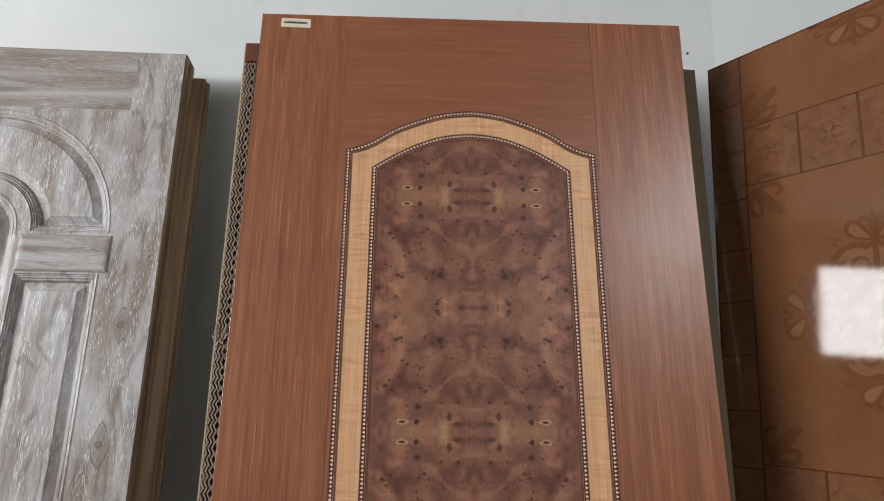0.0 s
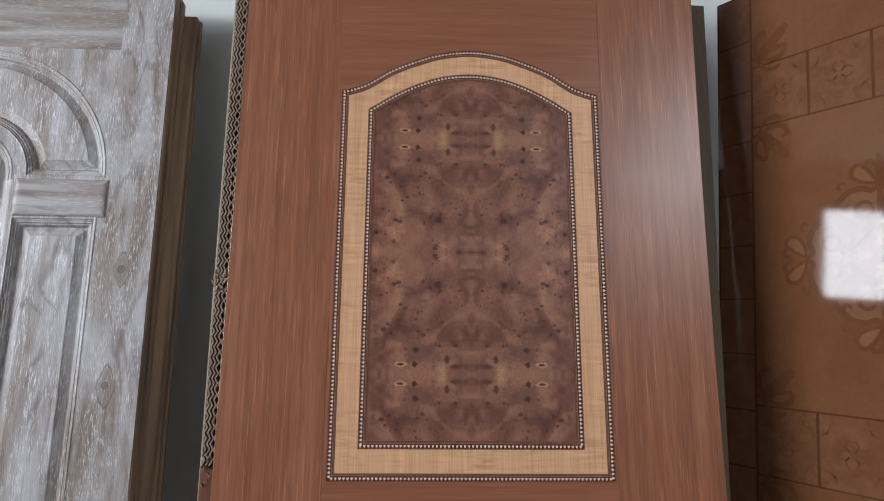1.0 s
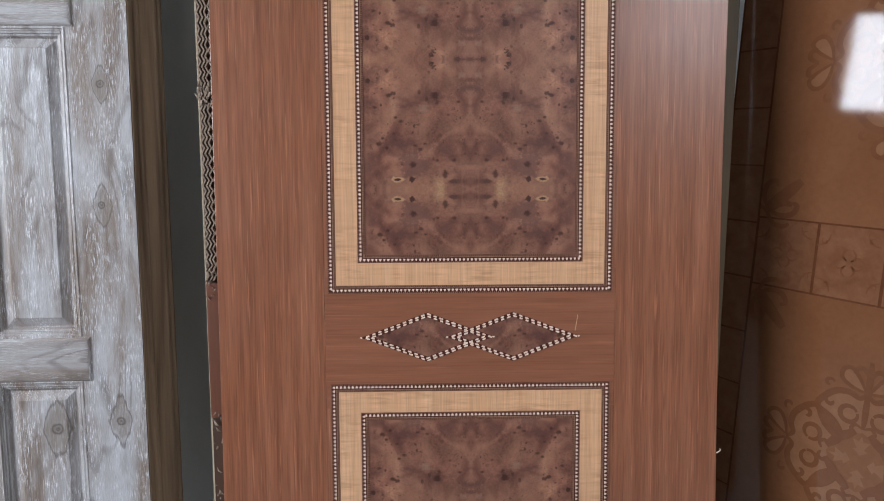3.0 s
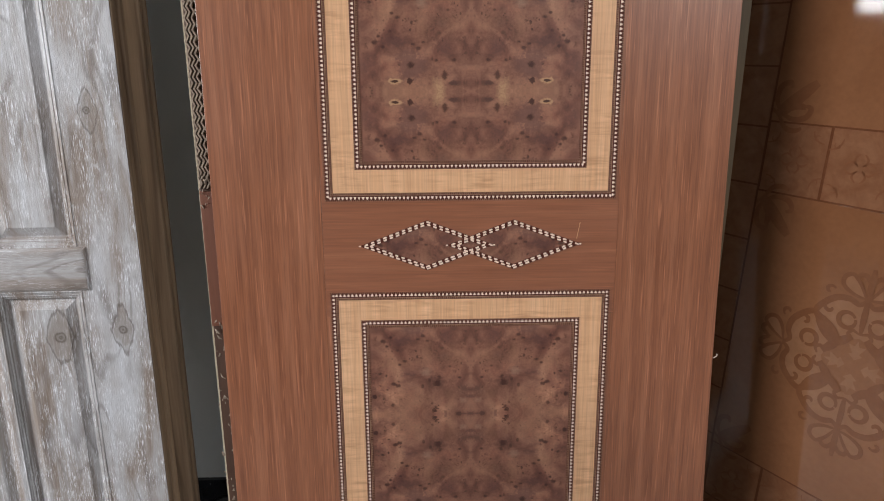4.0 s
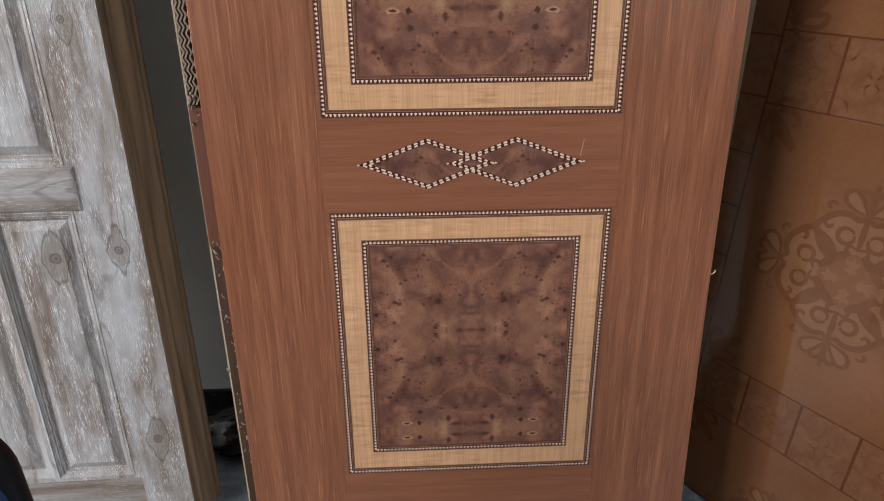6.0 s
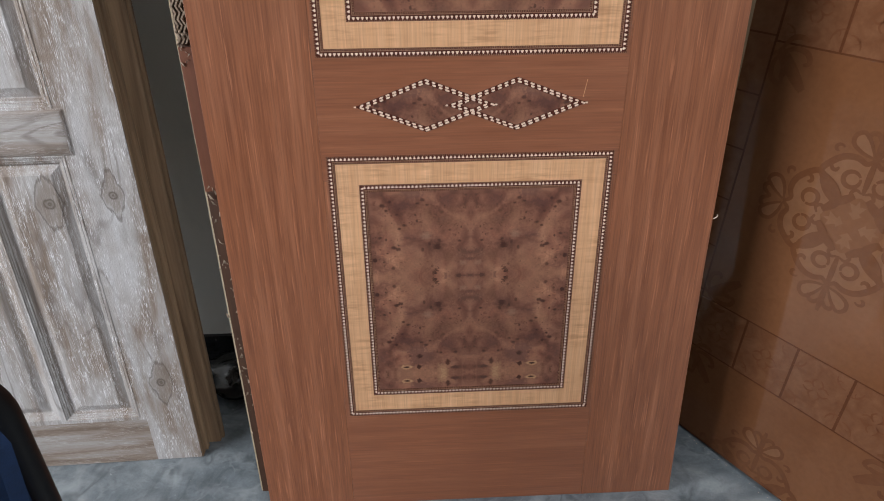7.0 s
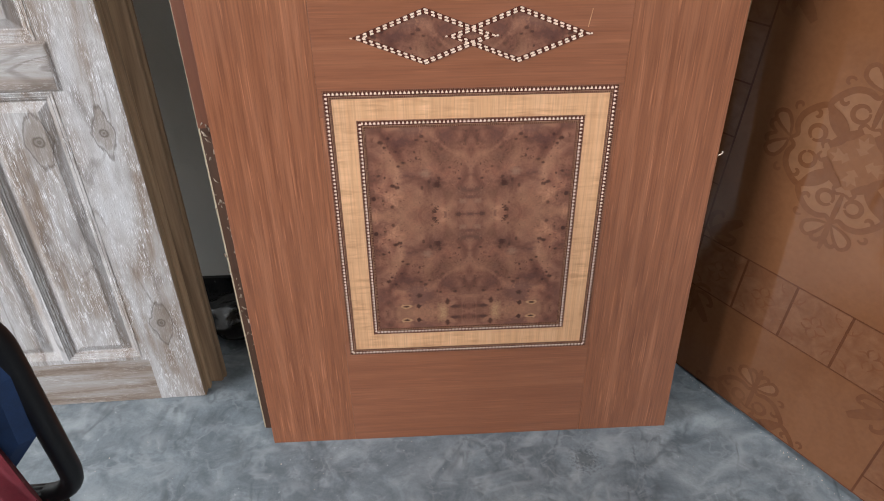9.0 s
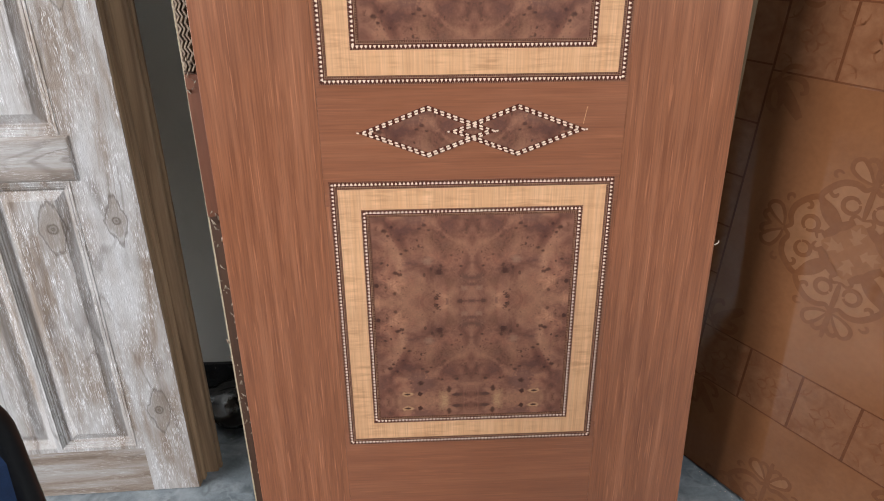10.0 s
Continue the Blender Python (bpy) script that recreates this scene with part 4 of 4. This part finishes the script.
def lily(cx, cz, angle, size=0.85):
    """A corner ornament: three petals and two curls."""
    lines = [(smooth(((0, 0.0), (0, 0.045), (0.002, 0.11))), 0.030), (smooth(((0, 0.01), (0.012, 0.045), (0.030, 0.060))), 0.016)]
    for s in (1, -1):
        lines.append((smooth(((s * 0.004, 0.012), (s * 0.030, 0.022), (s * 0.046, 0.045), (s * 0.040, 0.066), (s * 0.026, 0.062))), 0.013))
        lines.append((smooth(((s * 0.004, 0.004), (s * 0.034, -0.002), (s * 0.054, 0.010), (s * 0.060, 0.026))), 0.012))
    pieces = [ribbon(turn([(x * size, z * size) for x, z in p], angle, cx, cz), w * size, -0.0010 - 0.00002 * k) for k, (p, w) in enumerate(lines)]
    pieces = [([(min(max(x, F0 + 0.002), F1 - 0.002), y, z) for x, y, z in v], f) for v, f in pieces]
    printed("corner_ornament", pieces, M_lac_scroll, "brown printed lily ornament")


for x, z in tile_middles:
    lines = []
    for k in range(4):
        a = 90 * k
        lines.append(ribbon(turn([(0.004 + 0.007 * math.sin(math.pi * i / 10), 0.004 + 0.022 * i / 10) for i in range(11)], a, x, z), 0.004, -0.0005))
        lines.append(ribbon(turn([(-0.004 - 0.007 * math.sin(math.pi * i / 10), 0.004 + 0.022 * i / 10) for i in range(11)], a, x, z), 0.004, -0.0005))
        lines.append(ribbon(turn(arc(0.050, 0.058, 0.022, 180, 270, 12), a, x, z), 0.0035, -0.0005))
        lines.append(ribbon(turn(curl(0.036, 0.044, 0.007, 45, 0.8, 14), a, x, z), 0.0028, -0.0005))
    printed("tile_ornament", lines, M_lac_print, "faint printed tile rosette")
MX = 0.198
for z0, z1 in ((ROWS[0] + TILE_H, ROWS[1]), (ROWS[1] + TILE_H, ROWS[2])):
    medallion(MX, (z0 + z1) / 2)
    for x, z, a in ((F0 + 0.012, z0 + 0.012, -45), (F1 - 0.012, z0 + 0.012, 45), (F0 + 0.012, z1 - 0.012, -135), (F1 - 0.012, z1 - 0.012, 135)):
        lily(x, z, a)
medallion(MX, 2.155)
medallion(MX, -0.040)
for x, z, a in ((F0 + 0.012, ROWS[2] + TILE_H + 0.012, -45), (F1 - 0.012, ROWS[2] + TILE_H + 0.012, 45), (F0 + 0.012, ROWS[0] - 0.012, -135), (F1 - 0.012, ROWS[0] - 0.012, 135)):
    lily(x, z, a)

# ---- small things on the floor and wall ----
bag = thing("plastic_bag", pose(-0.585, 0.405, 0.0), "crumpled glossy black plastic bag pushed against the skirting", "bag")
bm = bmesh.new()
bmesh.ops.create_icosphere(bm, subdivisions=4, radius=1.0)
for v in bm.verts:
    d = v.co.normalized()
    k = 1 + 0.25 * noise.noise(d * 2.3) + 0.12 * abs(noise.noise(d * 6.0)) - 0.05 * abs(noise.noise(d * 13.0))
    v.co = Vector((d.x * 0.150 * k, d.y * 0.085 * k, max(0.0, 0.042 + d.z * 0.046 * k)))
part("bag_skin", bm, M_skirt, bag, "", True)
wall_marks = ((-0.535, 0.80), (-0.56, 1.12), (-0.545, 1.62), (-0.575, 0.52), (0.60, 2.13))
for x, z in wall_marks:
    spot_thing = thing("wall_plug", pose(x, WALL_Y, z), "small dark hole in the painted wall", "hole")
    verts, faces = tube([(0, -0.0008, 0), (0, 0.004, 0)], 0.0035, 10)
    raw("hole_rim", verts, faces, M_ink, spot_thing)
grit = thing("floor_grit", pose(0, 0, 0), "pale plaster crumbs and grit scattered on the cement floor", "grit", kind="stuff")
verts, faces = [], []
for i in range(125):
    if i < 65:
        u = random.random()
        k = -abs(random.gauss(0, 0.007)) - 0.003
        x, y = 0.595 + 0.27 * u + 0.85 * k, 0.168 - 0.435 * u + 0.527 * k
    else:
        x, y = random.uniform(-0.95, 0.55), random.uniform(-0.35, 0.08)
    if abs(x) < 0.5 and y > -0.01:
        continue
    s = random.uniform(0.0005, 0.0010) * random.choice((1, 1, 1, 2))
    k = len(verts)
    a = random.uniform(0, 6)
    for e in range(5):
        b = a + e * 1.2566
        verts.append((x + s * math.cos(b) * random.uniform(0.6, 1.2), y + s * math.sin(b), 0.0))
    verts.append((x, y, s * 0.9))
    faces += [(k + e, k + (e + 1) % 5, k + 5) for e in range(5)]
raw("crumb", verts, faces, M_bone, grit)

# ---- chair with a cloth over its back ----
chair_m = pose(-0.72, -0.475, 0)
chair = thing("chair", chair_m, "black tubular steel chair with a blue padded back and seat", "chair")


def rounded(points, radius, n=8):
    """A closed path of points with rounded corners."""
    out = []
    pts = [Vector(p) for p in points]
    for i, p in enumerate(pts):
        a, b = (pts[i - 1] - p).normalized() * radius, (pts[(i + 1) % len(pts)] - p).normalized() * radius
        for k in range(n + 1):
            t = k / n
            out.append((1 - t) ** 2 * (p + a) + 2 * t * (1 - t) * p + t * t * (p + b))
    return out


back_loop = rounded([(0.203, 0, 0.594), (0.221, 0, 0.897), (-0.221, 0, 0.897), (-0.203, 0, 0.594)], 0.055)
back_loop.append(back_loop[0])
back_loop.append(back_loop[1])
raw("back_frame", *tube(back_loop, 0.0125), M_black, chair, "black painted tube", True)
pad = [(0.160, 0.669), (0.203, 0.722), (0.219, 0.82), (0.205, 0.872), (-0.205, 0.872), (-0.219, 0.82), (-0.203, 0.722), (-0.160, 0.669)]
verts, faces = [], []
for y, k in ((0.010, 0.97), (0.005, 1.0), (-0.012, 1.0), (-0.022, 0.94)):
    verts += [(x * k, y, 0.77 + (z - 0.77) * k) for x, z in pad]
for r in range(3):
    for i in range(8):
        j = (i + 1) % 8
        faces.append((8 * r + i, 8 * r + j, 8 * r + 8 + j, 8 * r + 8 + i))
faces += [tuple(range(7, -1, -1)), tuple(range(24, 32))]
raw("back_pad", verts, faces, M_blue, chair, "dark blue padded back")
part("seat", box(-0.21, 0.20, -0.46, -0.04, 0.43, 0.475, 0.018, 3), M_blue, chair, "dark blue padded seat")
for s in (1, -1):
    raw("rear_leg", *tube([(s * 0.170, -0.002, 0.594), (s * 0.172, -0.02, 0.43), (s * 0.185, -0.012, 0.0)], 0.0115), M_black, chair, "", True)
    raw("front_leg", *tube([(s * 0.19, -0.03, 0.425), (s * 0.19, -0.41, 0.425), (s * 0.195, -0.435, 0.40), (s * 0.20, -0.445, 0.0)], 0.0115), M_black, chair, "", True)

cloth = thing("cloth", chair_m, "maroon cloth hanging over the blue chair back", "cloth")
verts, faces = [], []
nx, nz = 40, 46
for i in range(nx + 1):
    for j in range(nz + 1):
        u, v = i / nx, j / nz
        x = 0.192 - 0.27 * u + 0.004 * math.sin(9 * v + 1) * (1 - u)
        fold = 0.010 * math.sin(26 * u + 2.0 * math.sin(3 * v)) * min(1, 3 * abs(v - 0.3)) + 0.006 * math.sin(57 * u + 4 * v)
        if v < 0.15:
            y, z = 0.024, 0.915 - 0.12 * (1 - v / 0.15)
        elif v < 0.25:
            a = math.pi * (v - 0.15) / 0.1
            y, z = 0.024 * math.cos(a), 0.915 + 0.006 * math.sin(a)
        else:
            y, z = -0.030 - 0.01 * (v - 0.25), 0.915 - 0.46 * (v - 0.25) / 0.75
        if v < 0.15 or v > 0.25:
            y += (-abs(fold) if v > 0.25 else abs(fold))
        verts.append((x, y, z))
for i in range(nx):
    for j in range(nz):
        a = i * (nz + 1) + j
        faces.append((a, a + 1, a + nz + 2, a + nz + 1))
sheet = raw("folded_sheet", verts, faces, M_red, cloth, "", True)
